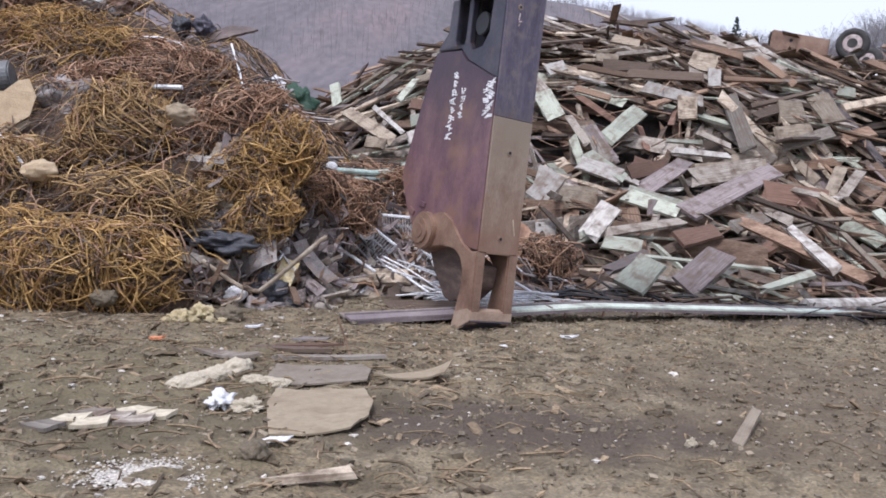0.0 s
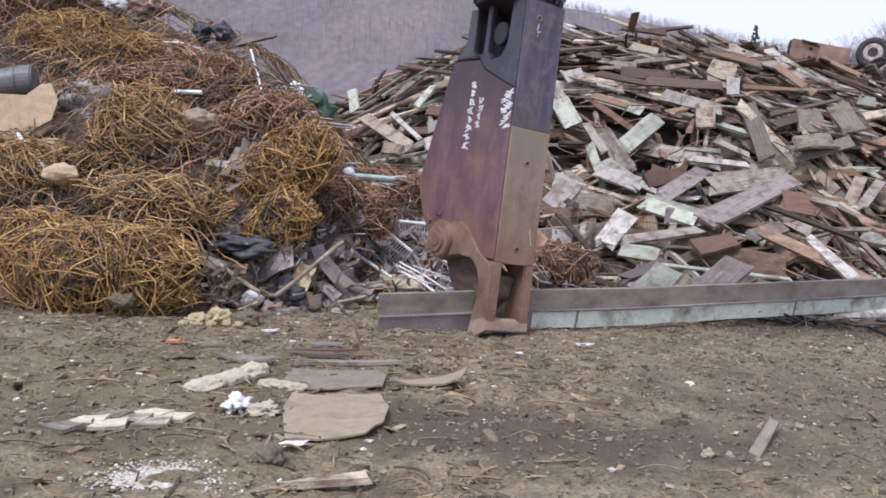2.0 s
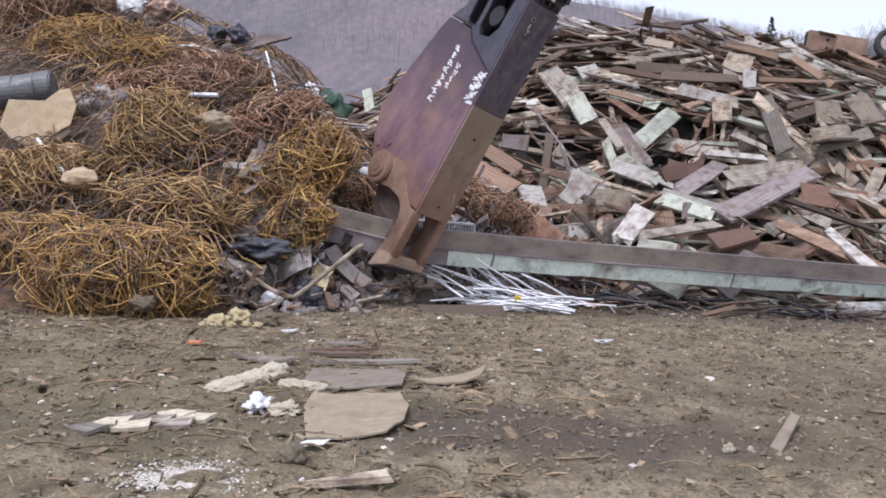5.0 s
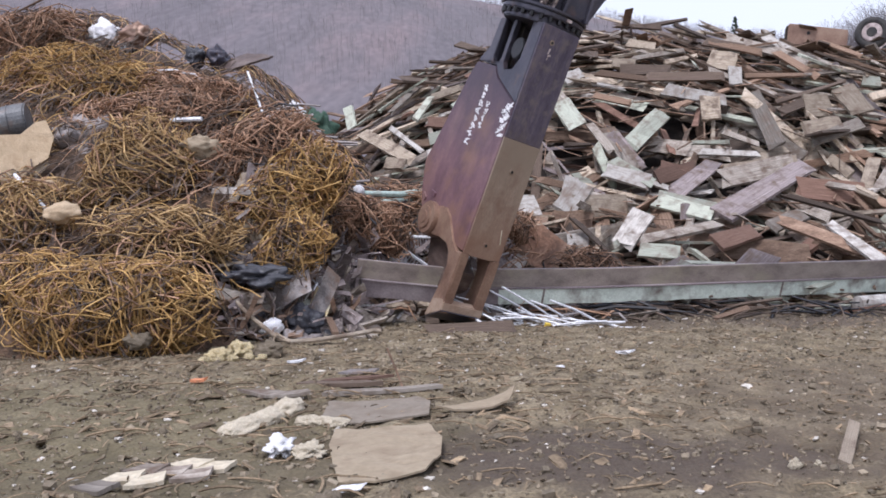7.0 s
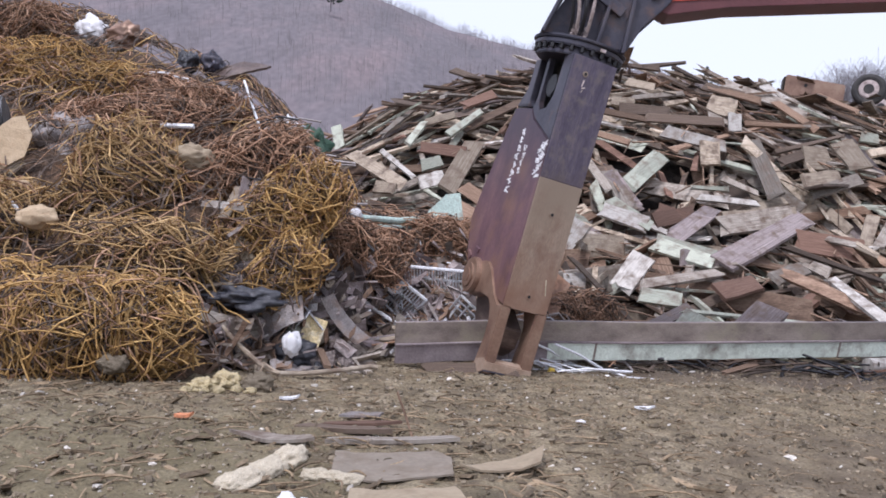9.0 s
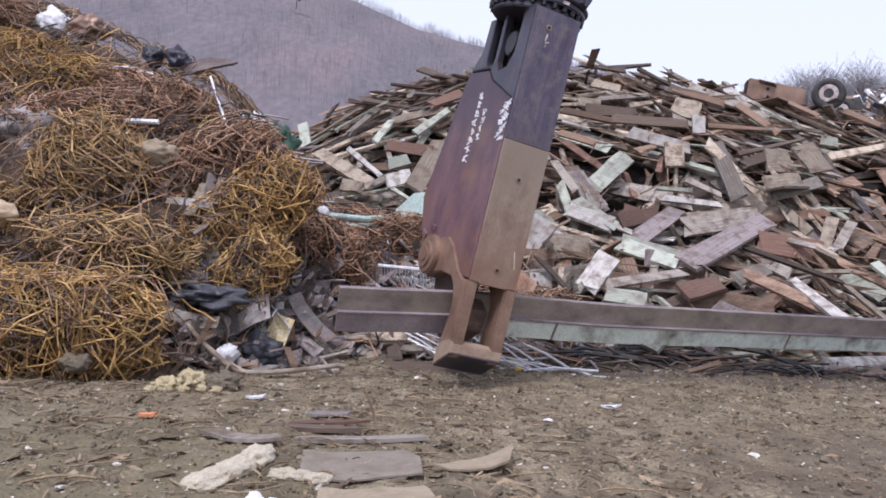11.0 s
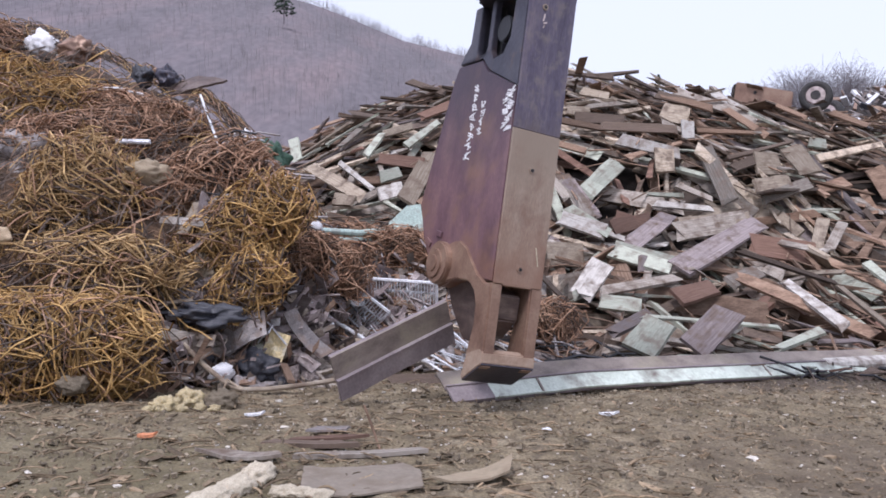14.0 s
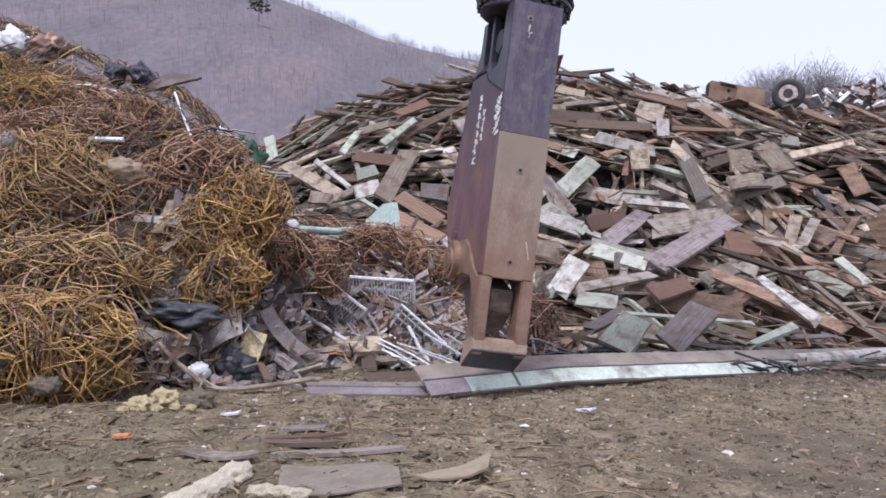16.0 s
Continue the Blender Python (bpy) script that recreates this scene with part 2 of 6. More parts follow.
def tone_band(m, colour, z0, z1):
    """Rust and other tones that take over from z0 towards z1, with a ragged border."""
    n, l = m.node_tree.nodes, m.node_tree.links
    bs = n["Principled BSDF"]
    old = bs.inputs["Base Color"].links[0].from_socket
    co = n.new("ShaderNodeTexCoord")
    sep = n.new("ShaderNodeSeparateXYZ")
    l.new(co.outputs["Object"], sep.inputs[0])
    nz = n.new("ShaderNodeTexNoise")
    nz.inputs["Scale"].default_value = 5
    nz.inputs["Detail"].default_value = 5
    l.new(co.outputs["Object"], nz.inputs[0])
    off = n.new("ShaderNodeMath")
    off.operation = "MULTIPLY_ADD"
    off.inputs[1].default_value = 0.9
    l.new(nz.outputs[0], off.inputs[0])
    l.new(sep.outputs[2], off.inputs[2])
    rg = n.new("ShaderNodeMapRange")
    rg.inputs[1].default_value, rg.inputs[2].default_value = z0 + 0.45, z1 + 0.45
    rg.inputs[3].default_value, rg.inputs[4].default_value = 0.0, 0.85
    l.new(off.outputs[0], rg.inputs[0])
    mx = n.new("ShaderNodeMix")
    mx.data_type = "RGBA"
    mx.inputs[7].default_value = (*colour, 1)
    l.new(rg.outputs[0], mx.inputs[0])
    l.new(old, mx.inputs[6])
    l.new(mx.outputs[2], bs.inputs["Base Color"])


def soil_shade_patch(m, colour, centre, radii, most):
    """Soil of another colour, or painted shade, over an oblong patch with a ragged border."""
    n, l = m.node_tree.nodes, m.node_tree.links
    bs = n["Principled BSDF"]
    old = bs.inputs["Base Color"].links[0].from_socket
    co = n.new("ShaderNodeTexCoord")
    mp = n.new("ShaderNodeMapping")
    mp.inputs["Location"].default_value = (-centre[0] / radii[0], -centre[1] / radii[1], 0)
    mp.inputs["Scale"].default_value = (1 / radii[0], 1 / radii[1], 0)
    l.new(co.outputs["Object"], mp.inputs[0])
    ln = n.new("ShaderNodeVectorMath")
    ln.operation = "LENGTH"
    l.new(mp.outputs[0], ln.inputs[0])
    nz = n.new("ShaderNodeTexNoise")
    nz.inputs["Scale"].default_value = 3.5
    nz.inputs["Detail"].default_value = 7
    l.new(co.outputs["Object"], nz.inputs[0])
    off = n.new("ShaderNodeMath")
    off.operation = "MULTIPLY_ADD"
    off.inputs[1].default_value = 1.6
    l.new(nz.outputs[0], off.inputs[0])
    l.new(ln.outputs["Value"], off.inputs[2])
    rg = n.new("ShaderNodeMapRange")
    rg.inputs[1].default_value, rg.inputs[2].default_value = 1.35, 1.95
    rg.inputs[3].default_value, rg.inputs[4].default_value = most, 0.0
    l.new(off.outputs[0], rg.inputs[0])
    mx = n.new("ShaderNodeMix")
    mx.data_type = "RGBA"
    mx.inputs[7].default_value = (*colour, 1)
    l.new(rg.outputs[0], mx.inputs[0])
    l.new(old, mx.inputs[6])
    l.new(mx.outputs[2], bs.inputs["Base Color"])


# churned damp soil, dry trodden soil, an olive patch and a darker right side
soil_shade_patch(M_DIRT, (0.075, 0.055, 0.043), (0.45, 4.55), (1.5, 0.62), 0.85)
soil_shade_patch(M_DIRT, (0.085, 0.064, 0.05), (-1.7, 4.1), (1.0, 0.45), 0.5)
# shadow on the ground behind the beam at right, painted into the dirt colour
soil_shade_patch(M_DIRT, (0.09, 0.066, 0.05), (3.2, 9.9), (3.6, 0.9), 0.8)
soil_shade_patch(M_DIRT, (0.30, 0.245, 0.18), (1.2, 3.3), (1.4, 0.4), 0.35)
soil_shade_patch(M_DIRT, (0.125, 0.108, 0.055), (-2.6, 4.9), (2.4, 2.0), 0.5)
# darker ground colour towards the lower right
soil_shade_patch(M_DIRT, (0.105, 0.078, 0.056), (3.4, 5.6), (2.4, 1.9), 0.55)
tone_band(M_SHEAR_WORN, (0.275, 0.155, 0.105), 1.2, 0.4)
# wear plate paler and greyer towards its top
tone_band(M_SHEAR_WORN, (0.30, 0.24, 0.185), 1.15, 1.75)
tone_band(M_FRONT, (0.145, 0.115, 0.108), 2.0, 1.65)
tone_band(M_SHEAR, (0.23, 0.125, 0.085), 1.0, 0.6)
# body darker and bluer towards its top
tone_band(M_SHEAR, (0.045, 0.034, 0.055), 1.4, 2.35)

# ---- small builders ----


def mesh_of(bm, material, name="piece"):
    me = bpy.data.meshes.new(name)
    bm.normal_update()
    bm.to_mesh(me)
    bm.free()
    for m in material if isinstance(material, (list, tuple)) else [material]:
        me.materials.append(m)
    return me


def part(name, bm, material, parent=None, label=""):
    ob = new(name, mesh_of(bm, material, name))
    if parent:
        ob.parent = parent
    return tagged(ob, label)


def raw(name, verts, faces, material, parent=None, label="", slots=None):
    me = bpy.data.meshes.new(name)
    me.from_pydata([tuple(map(float, v)) for v in verts], [], faces)
    for m in material if isinstance(material, (list, tuple)) else [material]:
        me.materials.append(m)
    if slots is not None:
        me.polygons.foreach_set("material_index", slots)
    ob = new(name, me)
    if parent:
        ob.parent = parent
    return tagged(ob, label)


def thing(name, label, category, m=None, group="", kind=""):
    ob = new(name)
    ob.empty_display_size = 0.2
    if m is not None:
        ob.matrix_basis = m
    return tagged(ob, label, category, group, kind)


def box(bm, size, at=(0, 0, 0), rot=(0, 0, 0), bevel=0.0):
    m = pose(*at, *rot) @ Matrix.Diagonal((*size, 1))
    got = bmesh.ops.create_cube(bm, size=1, matrix=m)
    if bevel:
        edges = list({e for v in got["verts"] for e in v.link_edges})
        bmesh.ops.bevel(bm, geom=edges, offset=bevel, segments=2, affect="EDGES", profile=0.6)
    return bm


def cyl(bm, r, depth, at=(0, 0, 0), rot=(0, 0, 0), seg=20, r2=None, bevel=0.0):
    got = bmesh.ops.create_cone(bm, cap_ends=True, segments=seg, radius1=r, radius2=r if r2 is None else r2, depth=depth, matrix=pose(*at, *rot))
    if bevel:
        rim = list({e for v in got["verts"] for e in v.link_edges if any(len(f.verts) > 4 for f in e.link_faces)})
        bmesh.ops.bevel(bm, geom=rim, offset=bevel, segments=2, affect="EDGES")
    return bm


def slab(bm, profile, x0, x1, bevel=0.0):
    """A plate: the (y, z) profile drawn out from x0 to x1."""
    a = [bm.verts.new((x0, y, z)) for y, z in profile]
    b = [bm.verts.new((x1, y, z)) for y, z in profile]
    k = len(profile)
    made = [bm.faces.new(a), bm.faces.new(b[::-1])]
    for i in range(k):
        made.append(bm.faces.new((a[i], b[i], b[(i + 1) % k], a[(i + 1) % k])))
    bmesh.ops.recalc_face_normals(bm, faces=made)
    if bevel:
        edges = list({e for f in made for e in f.edges})
        bmesh.ops.bevel(bm, geom=edges, offset=bevel, segments=2, affect="EDGES")
    return bm


def tubes(paths, radius, sides=3):
    """Verts and faces of thin rods along paths (k, n, 3)."""
    verts, faces = [], []
    for p, r in zip(paths, radius):
        p = np.asarray(p, float)
        t = np.gradient(p, axis=0)
        t /= np.linalg.norm(t, axis=1)[:, None] + 1e-9
        ref = np.where(np.abs(t[:, 2:3]) > 0.9, np.array([[1.0, 0, 0]]), np.array([[0, 0, 1.0]]))
        u = np.cross(t, ref)
        u /= np.linalg.norm(u, axis=1)[:, None] + 1e-9
        w = np.cross(t, u)
        base = len(verts)
        for i in range(len(p)):
            for s in range(sides):
                a = 2 * math.pi * s / sides
                verts.append(p[i] + r * (math.cos(a) * u[i] + math.sin(a) * w[i]))
        for i in range(len(p) - 1):
            for s in range(sides):
                a, b = base + i * sides + s, base + i * sides + (s + 1) % sides
                faces.append((a, b, b + sides, a + sides))
    return verts, faces


# ---- shape of the ground and the heaps ----


def ground_z(x, y):
    x, y = np.asarray(x, float), np.asarray(y, float)
    near = np.clip(1.4 - np.hypot(x, y - 8) / 30, 0, 1)
    return -0.042 * np.clip(x, -8, 8) * near + 0.02


def wood_z(x, y):
    x, y = np.asarray(x, float), np.asarray(y, float)
    front = np.interp(y, [10.6, 12.0, 14.5, 15.2, 16.1, 17.3, 19.0, 20.5, 25.0], [0, 0.45, 1.45, 2.2, 3.1, 4.0, 4.9, 5.0, 1.5])
    cap = np.interp(x, [-6, -4.5, -2.6, -1.65, -0.24, 2, 5, 7, 10, 14, 20], [0, 0.3, 0.68, 0.8, 0.93, 1, 0.99, 0.92, 0.87, 0.8, 0.55])
    return front * cap + ground_z(x, y)


def rebar_z(x, y):
    x, y = np.asarray(x, float), np.asarray(y, float)
    front = np.interp(y, [7.35, 7.65, 8.4, 10.1, 12.0, 13.2, 15.5, 19.0], [0, 0.45, 0.95, 2.25, 3.3, 4.15, 4.8, 3.0])
    edge = np.interp(y, [7.2, 8.2, 8.8, 9.4, 10.0, 12.5, 16], [-2.5, -2.4, -2.2, -1.75, -1.3, -1.3, -1.6])
    cap = np.interp(x, [-8, -5.6, -4.9, -3.8, -3.3, -2.9, -2.5, -2.2, -1.8, -1.3, -0.8], [4.8, 4.15, 3.85, 3.4, 3.2, 2.98, 2.5, 2.2, 1.8, 1.1, 0])
    side = np.interp(x - edge, [-0.6, -0.25, 0, 0.25], [1, 0.75, 0.4, 0])
    return np.minimum(front * side, cap) + ground_z(x, y)


def middle_z(x, y):
    x, y = np.asarray(x, float), np.asarray(y, float)
    back = np.interp(x, [-2.4, -1.8, -1.45, -1.2], [-0.6, -0.4, -0.05, 0.85])
    front = np.interp(y - back, [8.9, 9.4, 10.2, 11.0, 12.5, 14], [0, 0.45, 1.15, 1.45, 1.1, 0])
    side = np.interp(x, [-3.5, -2.5, -0.2, 0.6, 1.6], [0.6, 1, 1, 0.6, 0])
    return front * side + ground_z(x, y)


def heap_z(x, y):
    return np.maximum(np.maximum(wood_z(x, y), rebar_z(x, y)), middle_z(x, y))


def sheet(name, xs, ys, fz, material, parent=None, label=""):
    gx, gy = np.meshgrid(xs, ys)
    gz = fz(gx, gy)
    verts = np.c_[gx.ravel(), gy.ravel(), gz.ravel()]
    w = len(xs)
    faces = [(j * w + i, j * w + i + 1, (j + 1) * w + i + 1, (j + 1) * w + i) for j in range(len(ys) - 1) for i in range(w - 1)]
    ob = raw(name, verts, faces, material, parent, label)
    ob.data.polygons.foreach_set("use_smooth", [True] * len(faces))
    return ob


def bumpy(x, y, amp, size):
    f = np.vectorize(lambda a, b: noise.fractal((a / size, b / size, 3.1), 0.9, 2.0, 5))
    return amp * f(x, y)


# ---- ground, hill ----
def spaced(lo, a, b, hi, step):
    inner = np.arange(a, b + step / 2, step)
    left = a - np.geomspace(step, max(a - lo, step * 2), 14)[::-1]
    right = b + np.geomspace(step, max(hi - b, step * 2), 14)
    return np.r_[left, inner, right]


ground = sheet("ground", spaced(-1500, -6, 9, 1500, 0.05), spaced(-600, 2.6, 11, 1500, 0.05),
               lambda x, y: ground_z(x, y) + np.where((np.abs(x) < 9.5) & (y > 1) & (y < 12), bumpy(x, y, 0.03, 0.6) + bumpy(x + 40, y, 0.022, 0.11), 0.0), M_DIRT)
tagged(ground, "brown muddy dirt yard strewn with chips and debris", "ground", kind="structure")


def hill_z(x, y):
    crest = np.interp(x / np.maximum(y, 1), [-0.9, -0.5, -0.148, -0.074, -0.009, 0.076, 0.128, 0.222, 0.28, 0.36, 0.45, 0.8], [0.40, 0.37, 0.30, 0.275, 0.246, 0.224, 0.218, 0.199, 0.187, 0.175, 0.165, 0.12])
    rise = np.interp(y, [60, 90, 330, 400, 600], [0, 0.04, 0.98, 1.0, 0.8])
    return rise * crest * 335 + 0.5


hill = sheet("hill", np.linspace(-420, 420, 120), np.linspace(60, 600, 60), lambda x, y: hill_z(x, y) + bumpy(x, y, 0.9, 40), M_HILL)
tagged(hill, "distant grey-brown wooded hillside, bare in late autumn", "hill", kind="structure")

# ---- heaps (bodies) ----
wood_pile = thing("wood_pile", "huge heap of broken weathered boards and painted planks", "wood pile")
# sunken near-black sheet that paints the deep shade between boards
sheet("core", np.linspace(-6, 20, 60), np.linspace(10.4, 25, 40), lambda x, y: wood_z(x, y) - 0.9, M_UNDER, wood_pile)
rebar_heap = thing("scrap_heap", "tall heap of rusty tangled wire and scrap on dirt", "scrap heap")
# rusty core sheet, its dark colour standing for shade behind the wires
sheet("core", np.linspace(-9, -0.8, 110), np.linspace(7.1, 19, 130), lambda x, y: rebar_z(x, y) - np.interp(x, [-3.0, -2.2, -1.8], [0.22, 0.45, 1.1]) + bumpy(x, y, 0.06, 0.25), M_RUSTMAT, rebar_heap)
debris_heap = thing("debris_heap", "low heap of mixed dark scrap metal and broken wood", "debris heap")
sheet("core", np.linspace(-3.4, 1.6, 90), np.linspace(8.3, 15, 110), lambda x, y: middle_z(x, y) - 0.12 + bumpy(x, y, 0.05, 0.2), M_MIX, debris_heap)
# ---- shear ----
XL, XR = -0.24, 0.21
XM, WID = (XL + XR) / 2, XR - XL


def build_shear():
    s = thing("hydraulic_shear", "large rust-red hydraulic scrap shear with worn steel face", "shear")
    bm = bmesh.new()
    profile = [(0.014, 0.63), (0.014, 2.17), (0.50, 2.385), (0.62, 2.50), (1.03, 2.515), (1.09, 2.40), (1.42, 1.37), (1.43, 1.30), (1.29, 1.0), (1.05, 0.68), (0.98, 0.60), (0.88, 0.56), (0.60, 0.64), (0.40, 0.66)]
    slab(bm, profile, XL, XR, 0.010)
    part("body", bm, M_SHEAR, s, "purple-red primed steel body plates")
    # upper housing: two dark cheeks, each with a long slot and an open recess
    bm = bmesh.new()
    cheek = [(0.014, 2.18), (0.014, 3.0), (0.20, 3.0), (0.22, 2.62), (0.30, 2.50), (0.44, 2.48), (0.50, 2.56), (0.50, 3.0), (0.57, 3.0), (0.57, 2.60), (0.60, 2.54), (0.65, 2.52), (0.70, 2.54), (0.73, 2.60), (0.73, 3.0), (0.85, 3.0), (0.87, 2.70), (1.02, 2.53), (0.62, 2.512), (0.495, 2.395)]
    for x0, x1 in ((XL - 0.001, XL + 0.055), (XR - 0.055, XR + 0.001)):
        slab(bm, cheek, x0, x1, 0.006)
    box(bm, (WID - 0.06, 0.04, 0.60), (XM, 0.14, 2.70))
    box(bm, (WID - 0.06, 0.05, 0.50), (XM, 0.80, 2.75))
    part("upper_housing", bm, M_SHEAR_DARK, s, "dark blue-grey upper housing with open slots")
    bm = bmesh.new()
    cyl(bm, 0.11, WID - 0.03, (XM, 0.36, 2.72), (0, 90, 0), 24, bevel=0.01)
    cyl(bm, 0.055, 0.46, (XM - 0.10, 0.65, 2.76), (4, 0, 0), 16)
    part("cylinder_pin", bm, M_BLACK, s, "black greasy cylinder pin")
    # front plates with bolt holes
    bm = bmesh.new()
    box(bm, (WID - 0.008, 0.016, 1.15), (XM, 0.007, 2.42), (0, 0, 0), 0.004)
    upper = part("front_plate", bm, M_FRONT, s, "dark blue-grey scuffed front plate")
    bm = bmesh.new()
    box(bm, (WID - 0.004, 0.018, 1.22), (XM, 0.006, 1.232), (0, 0, 0), 0.004)
    lower = part("wear_plate", bm, M_SHEAR_WORN, s, "tan polished wear plate with rust streaks")
    for hx, hz, owner, y in ((-0.086, 2.845, upper, -0.0), (-0.02, 1.536, lower, -0.002), (-0.016, 0.753, lower, -0.002)):
        bm = bmesh.new()
        cyl(bm, 0.026, 0.008, (hx, y - 0.004, hz), (90, 0, 0), 14)
        part("bolt_ring", bm, M_SHEAR_WORN, owner)
        bm = bmesh.new()
        cyl(bm, 0.014, 0.012, (hx, y - 0.006, hz), (90, 0, 0), 12)
        part("bolt_hole", bm, M_BLACK, owner)
    bm = bmesh.new()
    box(bm, (0.010, 0.006, 0.15), (0.125, -0.004, 0.87), (0, -14, 0), 0.002)
    part("scratch", bm, M_PALE, lower, "bright bare metal scratch")
    bm = bmesh.new()
    for bx, bz, w, hgt, turn_y in ((-0.085, 2.76, 0.012, 0.06, 8), (-0.07, 2.72, 0.035, 0.012, -20), (-0.078, 2.69, 0.010, 0.03, 20)):
        box(bm, (w, 0.004, hgt), (bx, -0.003, bz), (0, turn_y, 0))
    part("chalk_mark", bm, M_STRIP, upper, "faint pale chalk mark")
    # fixed jaw legs, each with its cheek round the pivot, and the tip
    legs = [(0.0, -0.02), (0.0, 0.625), (0.10, 0.615), (0.24, 0.69), (0.36, 0.80), (0.46, 0.90), (0.58, 0.955), (0.72, 0.945), (0.86, 0.90), (0.90, 0.66), (0.80, 0.60), (0.55, 0.635), (0.36, 0.62), (0.26, 0.55), (0.205, 0.44), (0.20, 0.28), (0.245, 0.10), (0.285, -0.13)]
    for x0, x1 in ((XL - 0.016, -0.15), (0.11, XR + 0.016)):
        bm = bmesh.new()
        slab(bm, legs, x0, x1, 0.012)
        part("jaw_leg", bm, M_RUST, s, "rust-brown worn jaw leg")
    bm = bmesh.new()
    slab(bm, [(-0.004, 0.0), (-0.004, 0.085), (0.05, 0.115), (0.245, 0.06), (0.292, -0.14), (0.27, -0.155)], XL - 0.018, XR + 0.018, 0.008)
    tip = part("jaw_tip", bm, M_TIP, s, "tan polished jaw tip with dark chamfer")
    bm = bmesh.new()
    slab(bm, [(-0.006, -0.006), (0.0, 0.002), (0.265, -0.150), (0.27, -0.162)], XL - 0.012, XR + 0.012)
    part("tip_underside", bm, M_SHEAR_DARK, tip)
    bm = bmesh.new()
    box(bm, (0.28, 0.30, 0.06), (-0.02, 0.16, 0.655), (0, 0, 0), 0.01)
    box(bm, (0.27, 0.02, 0.05), (-0.02, 0.016, 0.632), (-30, 0, 0), 0.004)
    part("slot_lintel", bm, M_RUST, s)
    # pivot boss and its collar
    for xs, sx in ((XL, -1), (XR, 1)):
        bm = bmesh.new()
        cyl(bm, 0.185, 0.07, (xs + sx * 0.03, 0.86, 0.765), (0, 90, 0), 28, bevel=0.012)
        boss = part("pivot_boss", bm, M_RUST, s, "rust-brown pivot boss")
        bm = bmesh.new()
        cyl(bm, 0.14, 0.05, (xs + sx * 0.055, 0.885, 0.76), (0, 90, 0), 20, bevel=0.016)
        part("pivot_cap", bm, M_RUST, boss)
        bm = bmesh.new()
        cyl(bm, 0.07, 0.012, (xs + sx * 0.083, 0.89, 0.76), (0, 90, 0), 12)
        part("pivot_nut", bm, M_RUST, boss)
    # weld lugs over the pivot
    for ly, lz, tilt in ((0.98, 1.02, 12), (1.16, 0.95, 30)):
        bm = bmesh.new()
        box(bm, (0.02, 0.10, 0.05), (XL - 0.006, ly, lz), (tilt, 0, 0), 0.006)
        part("weld_lug", bm, M_SHEAR, s)
    # paint strokes, plain bars
    rng = random.Random(5)
    bars = [(0.645 + 0.006 * i, 2.26 - 0.083 * i, 0.075, 0.05) for i in range(8)]
    bars += [(0.50 + 0.008 * i, 2.10 - 0.075 * i, 0.055, 0.05) for i in range(4)]
    bars += [(0.075 + 0.035 * (i % 3), 2.15 - 0.034 * i, 0.085, 0.03) for i in range(10)]
    for y, z, w, hgt in bars:
        bm = bmesh.new()
        for k in range(3):
            box(bm, (0.004, w * rng.uniform(0.5, 1.3), 0.012), (XL - 0.003, y + rng.uniform(-0.015, 0.015), z + hgt * (k - 1) * 0.4), (rng.uniform(-35, 35), 0, 0))
        box(bm, (0.004, 0.013, hgt * 1.3), (XL - 0.0034, y + rng.uniform(-0.03, 0.03), z), (rng.uniform(-24, 24), 0, 0))
        part("paint_mark", bm, M_WHITE, s, "white worn paint mark")
    # turntable ring and mounting bracket
    bm = bmesh.new()
    cyl(bm, 0.39, 0.05, (XM, 0.43, 3.02), (0, 0, 0), 40, bevel=0.01)
    cyl(bm, 0.37, 0.04, (XM, 0.43, 3.06), (0, 0, 0), 40)
    cyl(bm, 0.43, 0.055, (XM, 0.43, 3.10), (0, 0, 0), 40, bevel=0.012)
    cyl(bm, 0.45, 0.03, (XM, 0.43, 3.145), (0, 0, 0), 40, bevel=0.01)
    ring = part("turntable_ring", bm, M_SHEAR_DARK, s, "dark steel turntable ring")
    for i in range(26):
        a = 2 * math.pi * i / 26
        bm = bmesh.new()
        cyl(bm, 0.022, 0.05, (XM + 0.405 * math.cos(a), 0.43 + 0.405 * math.sin(a), 3.055), (0, 0, 0), 6)
        part("bolt", bm, M_BLACK, ring)
    bm = bmesh.new()
    box(bm, (0.06, 0.004, 0.03), (0.02, -0.004, 3.10), (0, 0, 0))
    part("bright_plate", bm, M_STRIP, ring, "small pale plate")
    turn = pose(XM, 0.43, 0, 0, 0, -20)
    bm = bmesh.new()
    got = bmesh.ops.create_cube(bm, size=1, matrix=pose(0, 0.06, 3.46) @ Matrix.Diagonal((0.80, 0.48, 0.62, 1)))
    for v in got["verts"]:
        if v.co.z > 3.4:
            v.co.x = v.co.x * 0.72 + 0.10
    for bx, lean in ((-0.37, 13), (-0.10, 5), (0.12, 3), (0.36, -3)):
        box(bm, (0.035, 0.66, 0.60), (bx + 0.003 * lean, 0, 3.44), (0, lean, 0), 0.008)
    box(bm, (0.60, 0.05, 0.10), (0.0, -0.30, 3.62), (0, 24, 0), 0.01)
    bm.transform(turn)
    bracket = part("mounting_bracket", bm, M_SHEAR_DARK, s, "dark blue-grey welded mounting bracket")
    bm = bmesh.new()
    for sy in (-1, 1):
        slab(bm, [(0.22, 3.16), (0.40, 3.18), (0.48, 3.42), (0.66, 3.70), (0.74, 3.92), (0.30, 3.96), (0.10, 3.66), (0.10, 3.16)], sy * 0.24 - 0.02, sy * 0.24 + 0.02, 0.008)
